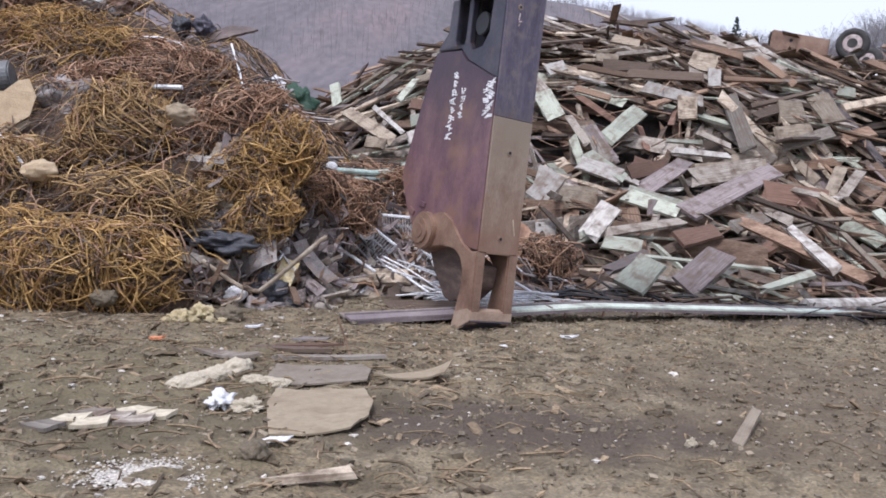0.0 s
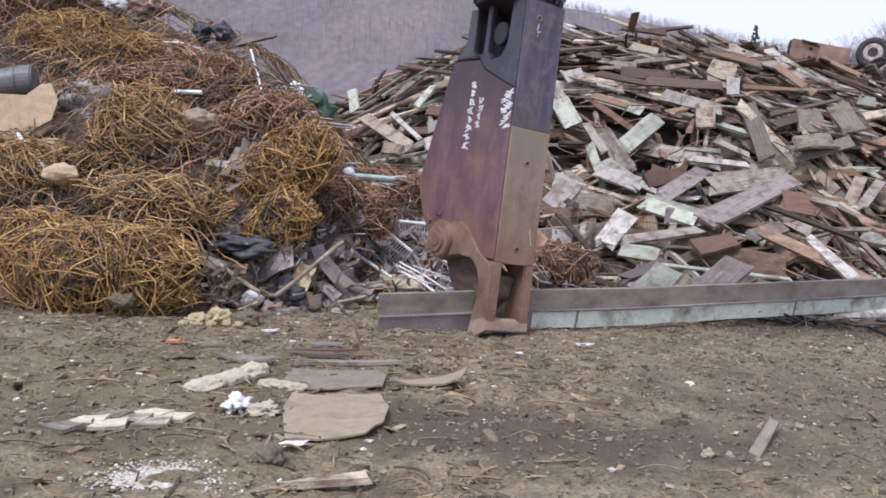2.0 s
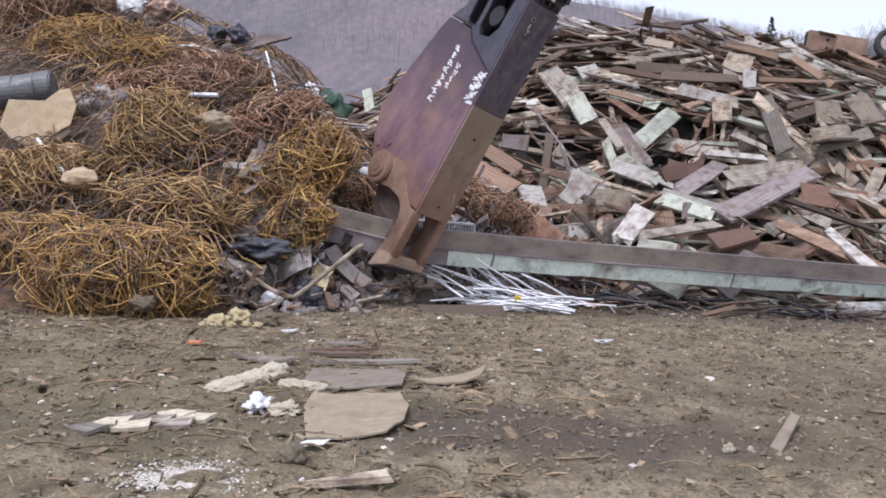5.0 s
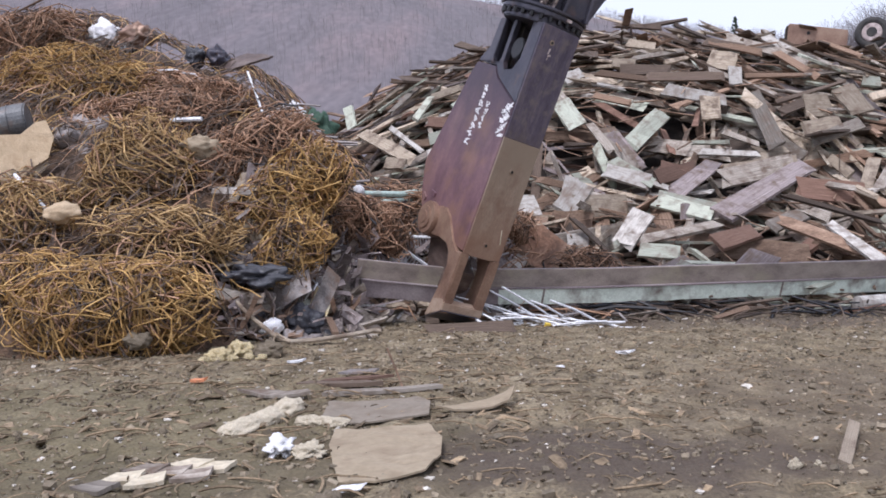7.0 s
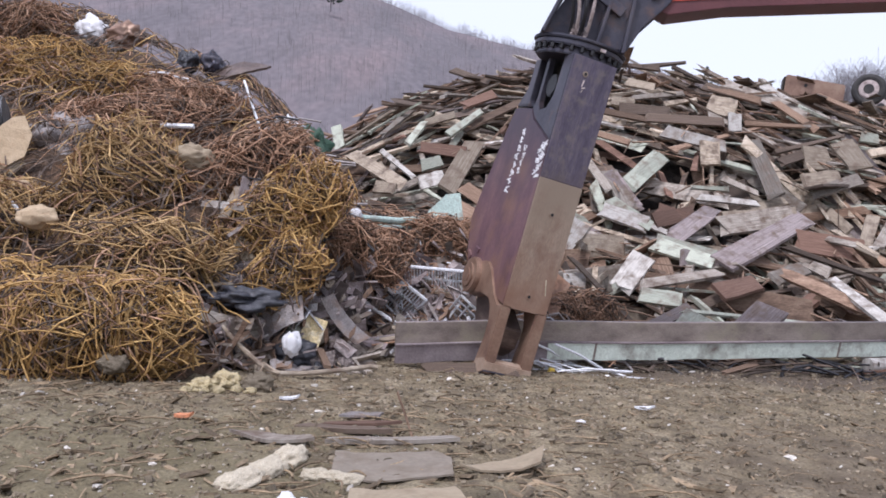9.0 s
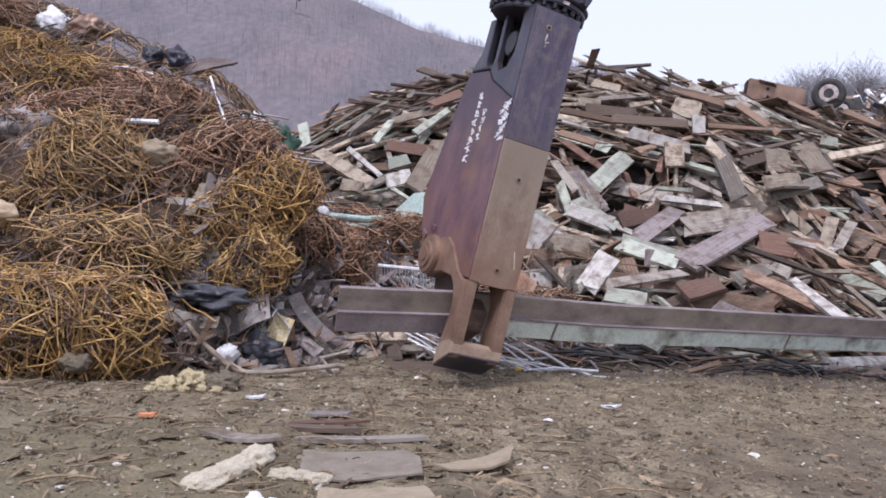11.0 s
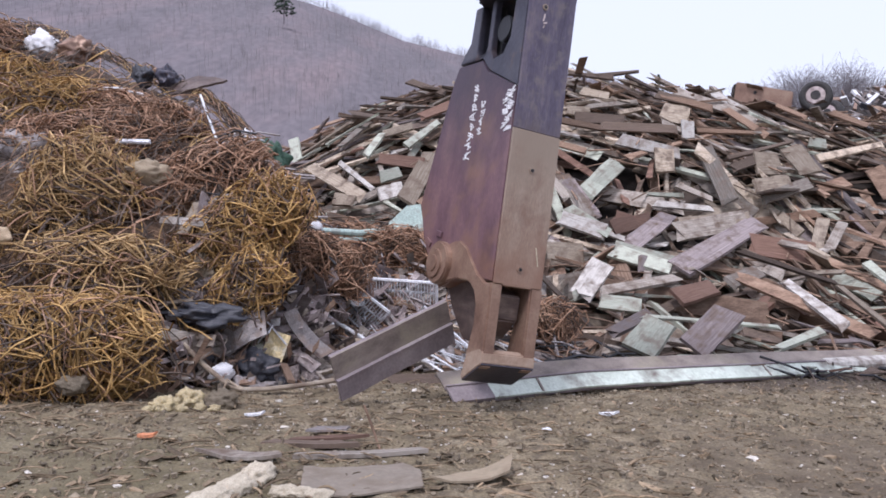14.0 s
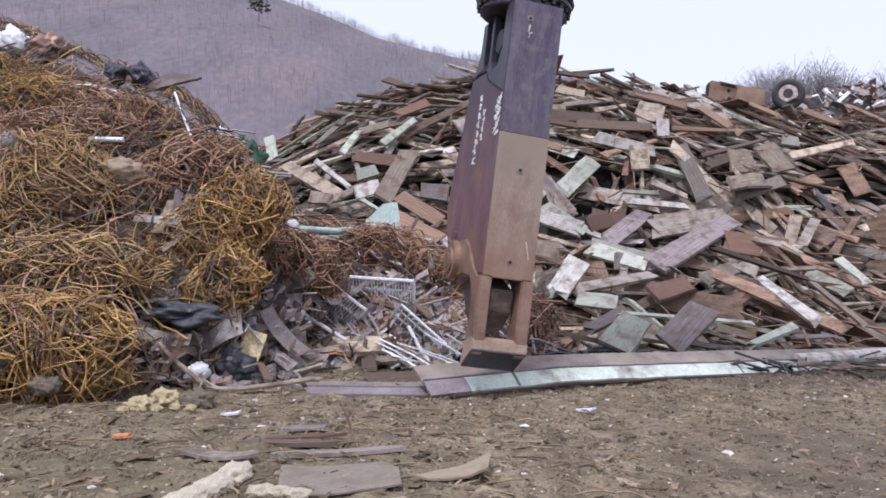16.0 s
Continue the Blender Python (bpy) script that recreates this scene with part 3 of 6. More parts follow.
    cyl(bm, 0.06, 0.56, (0, 0.52, 3.76), (0, 90, 0), 18)
    bm.transform(turn @ pose(0, 0, 0, 0, 0, -90))
    part("arm_ear", bm, M_SHEAR_DARK, bracket)
    for k in range(4):
        path = []
        for j in range(10):
            u = j / 9
            path.append(turn @ Vector((-0.16 + 0.05 * k - (0.32 - 0.1 * k) * u * u, -0.36 - 0.12 * math.sin(u * math.pi), 3.19 + 0.62 * u - 0.06 * k * u)))
        v, f = tubes([path], [0.017], 8)
        raw("hose", v, f, M_STRIP if k % 2 else M_BLACK, bracket, "hydraulic hose")
    bm = bmesh.new()
    rng = random.Random(8)
    for k in range(12):
        cyl(bm, 0.016, 0.05, (-0.14 + 0.04 * (k % 4), -0.36 + rng.uniform(-0.02, 0.02), 3.18 + 0.035 * (k // 4)), (90 + rng.uniform(-30, 30), rng.uniform(-30, 30), 0), 8)
    bm.transform(turn)
    part("hose_fitting", bm, M_STRIP, bracket, "dull brass and steel hose fittings")
    # moving jaw, about its pivot
    bm = bmesh.new()
    blade = [(0.10, 0.03), (0.07, -0.16), (-0.07, -0.37), (-0.30, -0.60), (-0.42, -0.62), (-0.62, -0.56), (-0.78, -0.42), (-0.80, -0.22), (-0.52, -0.13), (-0.2, 0.10)]
    slab(bm, blade, -0.125, 0.085, 0.012)
    jaw = part("moving_jaw", bm, M_JAW, s, "dark rust-brown moving blade jaw")
    return s, jaw


shear, moving_jaw = build_shear()


# ---- excavator arm ----
def build_arm():
    a = thing("excavator_arm", "orange-red painted excavator arm above the shear", "excavator arm")
    bm = bmesh.new()
    slab(bm, [(0, -0.10), (0.35, -0.30), (4.2, -0.10), (4.2, 0.55), (1.0, 0.75), (0, 0.25)], -0.20, 0.20, 0.02)
    bm.transform(pose(0, 0, 0, 0, 0, -90))
    box_part = part("arm_box", bm, M_RED, a, "orange-red painted steel box arm")
    # thin dark slab that paints the arm's shaded underside
    bm = bmesh.new()
    slab(bm, [(0.02, -0.18), (0.40, -0.40), (0.95, -0.33), (4.2, -0.22), (4.2, -0.08), (0.34, -0.27), (0.02, -0.07)], -0.19, 0.19, 0.005)
    bm.transform(pose(0, 0, 0, 0, 0, -90))
    part("underside_plate", bm, M_MAROON, a, "red arm's underside, its shade painted dark red")
    bm = bmesh.new()
    cyl(bm, 0.09, 0.52, (0.06, 0, 0.05), (90, 0, 0), 20)
    part("pin", bm, M_BLACK, a)
    return a


arm = build_arm()

# ---- beam ----
BEAM_H, CUT = 0.385, 1.15


def build_beam(name, x0, x1, label, green_from):
    b = thing(name, label, "steel beam")
    bm = bmesh.new()
    n = max(2, int((x1 - x0) / 0.25))
    box(bm, (x1 - x0, 0.022, 0.20), ((x0 + x1) / 2, 0.034, 0.285), (0, 0, 0), 0.004)
    bmesh.ops.subdivide_edges(bm, edges=[e for e in bm.edges if abs((e.verts[0].co - e.verts[1].co).x) > 0.1], cuts=n)
    for v in bm.verts:
        v.co.y += 0.010 * noise.noise((v.co.x * 1.3, 0, 2))
        v.co.z += 0.006 * noise.noise((v.co.x * 2.1, 5, v.co.z))
    part("upper_web", bm, M_BEAM, b, "brown mill-scaled upper web")
    bm = bmesh.new()
    box(bm, (x1 - x0, 0.055, 0.016), ((x0 + x1) / 2, 0.012, 0.180), (0, 0, 0), 0.004)
    bmesh.ops.subdivide_edges(bm, edges=[e for e in bm.edges if abs((e.verts[0].co - e.verts[1].co).x) > 0.1], cuts=n)
    part("ledge", bm, M_BEAM_DULL, b, "thin projecting ledge")
    for a, c, m, lab in ((x0, min(green_from, x1), M_BEAM_DULL, "dull bare lower flange"), (max(green_from, x0), x1, M_BEAM_GREEN, "pale green flaking painted lower flange")):
        if c - a > 0.05:
            bm = bmesh.new()
            box(bm, (c - a, 0.024, 0.172), ((a + c) / 2, 0.012, 0.086), (0, 0, 0), 0.004)
            bmesh.ops.subdivide_edges(bm, edges=[e for e in bm.edges if abs((e.verts[0].co - e.verts[1].co).x) > 0.1], cuts=max(2, int((c - a) / 0.2)))
            for v in bm.verts:
                if v.co.z < 0.05:
                    v.co.z += 0.012 * noise.noise((v.co.x * 3.0, 1, 7))
            part("lower_flange", bm, m, b, lab)
    bm = bmesh.new()
    box(bm, (x1 - x0 - 0.01, 0.03, 0.014), ((x0 + x1) / 2, 0.058, 0.378))
    box(bm, (x1 - x0 - 0.01, 0.03, 0.014), ((x0 + x1) / 2, 0.038, 0.010))
    bmesh.ops.subdivide_edges(bm, edges=[e for e in bm.edges if abs((e.verts[0].co - e.verts[1].co).x) > 0.1], cuts=n)
    part("back_lip", bm, M_BEAM_DULL, b)
    for piece in b.children:
        for v in piece.data.vertices:
            v.co.y += 0.069 * max(0.0, v.co.x - 2.6)
    x = x0 + 0.25
    i = 0
    while x < x1:
        bm = bmesh.new()
        cyl(bm, 0.011, 0.09, (x, 0.07 + 0.069 * max(0.0, x - 2.6), 0.05 + 0.02 * (i % 3)), (90, 0, 0), 8)
        part("stud", bm, M_RUST, b, "short rusty stud")
        x += 0.42
        i += 1
    if x1 > 3:
        for x in (2.05, 5.0):
            bm = bmesh.new()
            box(bm, (0.02, 0.012, 0.17), (x, -0.004 + 0.069 * max(0.0, x - 2.6), 0.088), (0, 6, 0), 0.003)
            part("weld_seam", bm, M_BEAM, b)
    return b


beam = build_beam("steel_beam", CUT, 8.2, "long brown steel beam with pale green painted flange", 1.55)
beam_end = build_beam("beam_offcut", 0.0, CUT - 0.003, "brown steel beam end with dull mauve flange", 1.3)
# ---- wood pile ----
WOODS_JOINED = [
    mat("joined_" + n, c, 3, 0.9, vary=0.55, island=True, stretch=(1, 1, 4), fine=24, grain=(0.74, 1.2), spots=sp)
    for n, c, sp in (
        ("grey_wood", [(0.155, 0.128, 0.107), (0.305, 0.268, 0.23), (0.45, 0.408, 0.358)], ((0.13, 0.09, 0.066), 5.5, 0.40)),
        ("brown_wood", [(0.11, 0.067, 0.045), (0.212, 0.138, 0.095), (0.315, 0.222, 0.16)], None),
        ("tan_wood", [(0.27, 0.208, 0.148), (0.43, 0.353, 0.268), (0.57, 0.495, 0.40)], ((0.13, 0.09, 0.066), 5.5, 0.40)),
        ("green_paint", [(0.33, 0.35, 0.285), (0.43, 0.455, 0.375), (0.26, 0.25, 0.20)], ((0.17, 0.13, 0.10), 5.5, 0.38)),
        ("white_paint", [(0.40, 0.378, 0.345), (0.53, 0.505, 0.47), (0.27, 0.232, 0.20)], ((0.19, 0.145, 0.115), 6.0, 0.42)),
        ("dark_wood", [(0.05, 0.035, 0.03), (0.11, 0.08, 0.06), (0.16, 0.12, 0.10)], None),
        ("mauve_board", [(0.14, 0.113, 0.114), (0.235, 0.195, 0.192), (0.33, 0.285, 0.275)], None),
        ("red_plank", [(0.12, 0.068, 0.05), (0.19, 0.11, 0.08), (0.26, 0.165, 0.125)], None),
    )
]


def plank_shape(rng):
    """Verts of a unit board with broken, uneven ends: four cuts along it, four corners each."""
    verts = []
    twist = rng.uniform(-0.06, 0.06)
    bow = rng.uniform(-0.5, 0.5)
    for i, u in enumerate((-0.5, -0.18, 0.18, 0.5)):
        for v, w in ((-0.5, -0.5), (0.5, -0.5), (0.5, 0.5), (-0.5, 0.5)):
            x = u + (rng.uniform(-0.10, 0.02) * (1 if u > 0 else -1) if i in (0, 3) else 0)
            y = v * (1 + rng.uniform(-0.10, 0.04))
            verts.append((x, y, w + bow * (0.25 - u * u) + twist * v * u * 20))
    faces = [(3, 2, 1, 0), (12, 13, 14, 15)]
    for i in range(3):
        for k in range(4):
            faces.append((4 * i + k, 4 * i + (k + 1) % 4, 4 * i + 4 + (k + 1) % 4, 4 * i + 4 + k))
    return verts, faces


prng = random.Random(11)
SHAPES = [plank_shape(prng) for _ in range(6)]
PLANK_MESHES = []
for wood in WOODS:
    row = []
    for verts, faces in SHAPES[:4]:
        me = bpy.data.meshes.new("plank")
        me.from_pydata(verts, [], faces)
        me.materials.append(wood)
        row.append(me)
    PLANK_MESHES.append(row)


def plank(m, length, width, wood, thick=0.035, parent=None, shape=0, name="plank"):
    ob = new(name, PLANK_MESHES[wood][shape % 4])
    ob.parent = parent or wood_pile
    ob.matrix_basis = m @ Matrix.Diagonal((length, width, thick, 1))
    return ob


count = [0]


def landmark(x, y, z, rx, ry, rz, length, width, wood):
    count[0] += 1
    plank(pose(x, y, z, rx, ry, rz), length, width, wood, 0.05, shape=count[0])


landmark(4.27, 13.86, 1.33, 29, -16, 42, 2.72, 0.38, 6)
landmark(4.45, 14.62, 1.64, 56, -8, 12, 1.44, 0.38, 0)
landmark(2.93, 13.36, 1.12, 39, 16, -40, 0.99, 0.28, 3)
landmark(3.30, 14.27, 1.55, 31, -21, 47, 1.34, 0.27, 6)
landmark(3.10, 14.61, 1.68, 55, -12, 15, 0.75, 0.27, 7)
landmark(2.31, 14.49, 1.66, 52, 19, -27, 0.85, 0.28, 4)
landmark(2.31, 14.97, 2.10, 23, 45, -69, 1.05, 0.26, 0)
landmark(2.80, 15.37, 2.49, 41, -32, 42, 1.12, 0.32, 3)
landmark(3.98, 15.74, 2.81, 64, 3, 0, 0.36, 0.48, 2)
landmark(4.83, 15.53, 2.55, 11, 45, -86, 1.60, 0.30, 0)
landmark(5.86, 15.88, 2.76, 62, 2, 7, 0.50, 0.50, 2)
landmark(5.78, 15.44, 2.36, 59, -7, 15, 0.78, 0.32, 2)
landmark(6.55, 16.13, 2.86, 15, 40, -81, 0.83, 0.41, 2)
landmark(6.01, 15.37, 2.26, 54, -15, 23, 1.22, 0.22, 0)
landmark(3.78, 16.02, 3.09, 61, 16, -16, 1.15, 0.25, 4)
landmark(4.57, 17.02, 3.82, 57, 16, -19, 0.56, 0.43, 2)
landmark(4.65, 16.53, 3.45, 61, 5, -3, 0.25, 0.41, 4)
landmark(5.61, 17.70, 4.09, 45, 24, -35, 1.89, 0.25, 0)
landmark(6.04, 17.92, 4.13, 21, 29, -69, 1.61, 0.19, 4)
landmark(4.80, 17.73, 4.23, 51, 17, -26, 0.86, 0.20, 5)
landmark(7.65, 16.50, 3.04, 48, -11, 24, 1.87, 0.15, 2)
landmark(2.06, 12.65, 0.88, 36, -45, 33, 0.69, 0.34, 4)
landmark(2.67, 12.50, 0.79, 41, -7, 22, 1.34, 0.16, 0)
landmark(2.26, 11.88, 0.57, 45, 7, -14, 0.56, 0.24, 3)
landmark(2.28, 10.61, 0.28, 22, -32, 42, 0.62, 0.40, 3)
landmark(2.25, 11.27, 0.38, 28, -11, 44, 1.03, 0.17, 6)
landmark(3.12, 10.98, 0.31, 32, -34, 27, 0.78, 0.41, 6)
landmark(4.27, 12.87, 0.87, 33, -11, 36, 0.81, 0.25, 0)
landmark(3.38, 12.33, 0.69, 36, -9, 30, 0.80, 0.30, 7)
landmark(4.87, 12.05, 0.54, 15, 20, -84, 1.64, 0.16, 4)
landmark(5.05, 13.32, 1.00, 38, 18, -46, 1.58, 0.08, 5)
landmark(5.52, 12.01, 0.49, 11, 19, -91, 1.61, 0.07, 2)
landmark(6.41, 13.24, 0.88, 10, 21, -92, 0.97, 0.14, 3)
landmark(4.17, 10.93, 0.19, 26, -8, 37, 1.22, 0.11, 3)
landmark(-2.70, 17.95, 3.27, 35, 46, -73, 0.72, 0.22, 3)
landmark(-1.75, 15.89, 2.49, 42, 21, -52, 1.96, 0.23, 2)
landmark(-1.39, 15.78, 2.58, 40, 27, -53, 1.21, 0.09, 4)
landmark(-1.49, 17.14, 3.46, 20, -33, 55, 1.11, 0.12, 0)
landmark(-1.09, 16.48, 3.19, 14, -35, 66, 0.87, 0.14, 3)
landmark(-0.67, 16.78, 3.49, 58, -16, 1, 0.63, 0.16, 2)
landmark(-0.22, 16.48, 3.38, 35, -31, 45, 1.06, 0.14, 3)
landmark(-0.58, 15.85, 2.82, 60, 9, -22, 0.96, 0.23, 7)
landmark(-0.28, 15.45, 2.52, 23, -41, 62, 1.42, 0.35, 2)
landmark(-0.76, 15.23, 2.26, 60, -17, 8, 0.47, 0.26, 4)
landmark(-1.55, 15.23, 2.12, 59, 7, -20, 0.39, 0.22, 2)
landmark(0.07, 17.18, 3.92, 46, -22, 29, 0.84, 0.20, 7)
landmark(-0.09, 18.48, 4.60, 40, 20, -53, 1.37, 0.15, 5)
landmark(0.08, 14.81, 1.92, 49, 29, -35, 1.01, 0.25, 1)
landmark(-0.13, 14.36, 1.64, 38, 21, -47, 1.42, 0.33, 1)
landmark(0.35, 15.08, 2.20, 63, 8, -11, 0.52, 0.30, 6)
landmark(-0.78, 15.60, 2.57, 62, -15, 3, 0.38, 0.23, 3)
landmark(3.75, 16.51, 3.49, 61, 3, 0, 1.50, 0.19, 5)
landmark(3.05, 16.74, 3.69, 61, 4, -2, 0.96, 0.23, 5)
landmark(4.98, 17.62, 4.15, 50, 19, -28, 1.19, 0.15, 1)
landmark(3.19, 17.71, 4.33, 52, 15, -23, 0.60, 0.21, 2)
landmark(3.42, 17.24, 4.04, 55, -8, 16, 1.19, 0.10, 0)
landmark(3.80, 17.07, 3.90, 53, -11, 20, 0.76, 0.09, 2)
landmark(2.72, 16.94, 3.86, 60, 9, -7, 0.48, 0.22, 2)
landmark(2.60, 16.56, 3.58, 59, 13, -14, 0.96, 0.13, 1)
landmark(2.32, 15.94, 3.09, 62, 17, -15, 0.73, 0.12, 1)
landmark(5.88, 16.26, 3.05, 51, -13, 27, 1.85, 0.07, 5)
landmark(5.41, 15.79, 2.75, 52, -17, 26, 0.66, 0.18, 5)
landmark(4.32, 15.17, 2.22, 61, 25, -22, 0.65, 0.10, 0)
landmark(1.99, 15.22, 2.37, 31, 42, -61, 0.86, 0.14, 0)
landmark(2.35, 14.98, 2.11, 36, 42, -55, 1.01, 0.17, 6)
landmark(3.81, 15.09, 2.17, 65, 3, 1, 0.69, 0.07, 3)
landmark(4.04, 14.92, 1.97, 64, 6, -3, 1.00, 0.11, 4)
landmark(5.96, 17.13, 3.68, 27, 33, -64, 1.29, 0.16, 1)
landmark(5.47, 16.66, 3.43, 59, 1, 10, 1.42, 0.09, 1)
landmark(6.40, 16.90, 3.46, 53, -6, 23, 1.03, 0.08, 0)
landmark(7.16, 16.73, 3.23, 58, 12, -10, 0.33, 0.24, 3)
landmark(5.75, 14.16, 1.31, 27, 24, -67, 1.01, 0.07, 2)
landmark(6.15, 14.55, 1.52, -21, 29, -123, 0.98, 0.20, 2)
landmark(6.37, 14.47, 1.46, -25, 24, -129, 1.18, 0.17, 0)
landmark(8.45, 18.07, 3.88, 31, 25, -64, 1.00, 0.16, 1)
landmark(7.25, 18.32, 4.12, 28, 26, -64, 1.22, 0.11, 1)
landmark(4.35, 18.50, 4.68, 29, 27, -63, 1.25, 0.07, 5)
landmark(3.36, 18.87, 4.92, 50, 8, -9, 1.08, 0.12, 5)
landmark(5.58, 18.41, 4.47, 22, 29, -66, 1.09, 0.07, 1)
landmark(5.98, 18.37, 4.39, 2, 28, -90, 1.41, 0.07, 0)
landmark(3.92, 18.92, 4.97, 47, -8, 10, 1.01, 0.09, 5)
landmark(3.02, 13.56, 1.20, 40, 16, -39, 1.06, 0.21, 3)
landmark(2.39, 14.55, 1.73, 44, 30, -42, 0.93, 0.20, 3)
landmark(1.29, 13.94, 1.43, -20, 57, -121, 0.67, 0.22, 4)
landmark(4.47, 14.69, 1.70, 58, -5, 7, 1.28, 0.27, 2)
landmark(3.16, 14.64, 1.71, 57, 21, -19, 0.69, 0.21, 7)
landmark(3.33, 14.34, 1.59, 34, -21, 45, 1.33, 0.27, 6)
landmark(2.85, 15.37, 2.49, 43, -32, 39, 1.04, 0.25, 3)
landmark(2.39, 14.99, 2.13, 33, 43, -58, 0.84, 0.16, 6)
landmark(1.18, 16.30, 3.33, 28, 35, -63, 1.31, 0.44, 0)
landmark(1.52, 15.71, 2.85, 26, 41, -66, 0.85, 0.36, 3)
landmark(1.35, 13.87, 1.37, 37, -43, 34, 0.67, 0.39, 4)
landmark(1.71, 16.60, 3.63, 53, -18, 22, 0.43, 0.26, 4)


def heap_turn(x, y, fz, rng, flat, spread, lay, lean=0.0):
    """A turn that lays a board on the slope at x, y; flat: share of level lay; spread: scatter in degrees; lay: preferred yaw."""
    h = 0.4
    n = Vector((-(float(fz(x + h, y)) - float(fz(x - h, y))) / (2 * h), -(float(fz(x, y + h)) - float(fz(x, y - h))) / (2 * h), 1)).normalized()
    n = n.lerp(Vector((0, 0, 1)), flat).normalized()
    q = Vector((0, 0, 1)).rotation_difference(n)
    roll = max(-1.5 * spread, min(1.5 * spread, rng.gauss(0, spread)))
    e = Euler((radians(roll), radians(lean + rng.gauss(0, spread * 0.3)), radians(lay)))
    return q.to_matrix().to_4x4() @ e.to_matrix().to_4x4()


def fill_wood():
    rng = random.Random(23)
    joined_v, joined_f, slots = [], [], []
    singles = 0
    spots = []
    while len(spots) < 2500:
        x, y = rng.uniform(-5.2, 14), 10.7 + 9.6 * rng.random() ** 0.85
        if x > 8 and rng.random() < 0.35:
            continue
        z = float(wood_z(x, y))
        if z - float(ground_z(x, y)) < 0.12:
            continue
        if float(rebar_z(x, y)) > z + 0.1 or float(middle_z(x, y)) > z + 0.25:
            continue
        # boards left out so the near-black core shows as dark gaps
        if (15.7 < y < 16.5 and -0.8 < x < 4.2 or 17.0 < y < 17.5 and 1.5 < x < 6.0) and rng.random() < 0.72:
            continue
        if y > 14.8 and noise.noise((x / 1.2, y / 0.45, 9.3)) > 0.02 and rng.random() < 0.88:
            continue
        if y <= 14.8 and noise.noise((x / 0.8, y / 0.6, 5.1)) > 0.2 and rng.random() < 0.8:
            continue
        if (x > 3.4 and y < 13.2 or y < 12.2) and rng.random() < 0.4:
            continue
        spots.append((x, y, z + 0.42 * noise.noise((x / 0.8, y / 0.6, 1.7)) - 0.06))
    for i, (x, y, z) in enumerate(spots):
        high = min(1, max(0, (y - 14.5) / 3.5))
        # more dark boards high up: the pile's shadow bands put into board colour
        wood = rng.choices(range(8), WOOD_SHARE if y < 16.0 or rng.random() < 0.25 else [0.22, 0.24, 0.18, 0.06, 0.05, 0.21, 0.03, 0.02])[0]
        if x > 3.6 and wood == 4 and rng.random() < 0.6:
            wood = 1
        big = rng.random()
        length = rng.uniform(0.3, 0.75) if big < 0.33 else rng.uniform(0.8, 2.3)
        width = rng.choice((0.05, 0.07, 0.10, 0.14, 0.18, 0.24, 0.32)) * rng.uniform(0.8, 1.25)
        if high > 0.5:
            length *= 1.25
            width *= 0.8
        if rng.random() < 0.05:
            width, length = rng.uniform(0.3, 0.5), rng.uniform(0.4, 0.8)
        lay = rng.gauss(-12, 30) if rng.random() < 0.35 + 0.45 * high else rng.uniform(0, 180)
        if x > 4.5 and y < 16.5 and rng.random() < 0.55:
            lay = rng.gauss(-55, 16)
        turn = heap_turn(x, y, wood_z, rng, -0.1 + 0.55 * high, 40 - 24 * high, lay, high * min(15, max(-14, (x - 0.8) * 7)))
        m = Matrix.Translation((x, y, z + rng.uniform(-0.58, 0.10))) @ turn
        thick = rng.uniform(0.025, 0.06)
        near = -1.0 < x < 6.5 and 11.0 < y < 15.0
        if near and singles < 240:
            singles += 1
            plank(m, length, width, wood, thick, shape=i)
            continue
        k = m @ Matrix.Diagonal((length, width, thick, 1))
        verts, faces = SHAPES[i % 6]
        base = len(joined_v)
        joined_v += [k @ Vector(v) for v in verts]
        joined_f += [tuple(a + base for a in f) for f in faces]
        slots += [wood] * len(faces)
    ob = raw("board_litter", joined_v, joined_f, WOODS_JOINED, wood_pile, "countless broken boards", slots)
    tagged(ob, kind="stuff")
    # laths and splinters
    paths, rad = [], []
    for i in range(420):
        x, y = rng.uniform(-3.5, 12), rng.uniform(10.9, 19.8)
        z = float(wood_z(x, y))
        if float(middle_z(x, y)) > z + 0.2 or float(rebar_z(x, y)) > z + 0.1:
            continue
        a = rng.uniform(0, 180)
        length = rng.uniform(0.4, 1.6)
        d = heap_turn(x, y, wood_z, rng, 0.4, 14, a) @ Vector((length / 2, 0, 0))
        c = Vector((x, y, z + rng.uniform(0.0, 0.14)))
        paths.append([c - d, c + Vector((0, 0, rng.uniform(-0.02, 0.03))), c + d])
        rad.append(rng.uniform(0.006, 0.016))
    v, f = tubes(paths, rad, 4)
    tagged(raw("splinter_litter", v, f, [WOODS_JOINED[1]], wood_pile, "thin laths and splinters"), kind="stuff")


fill_wood()

# ---- rusty wire heap ----


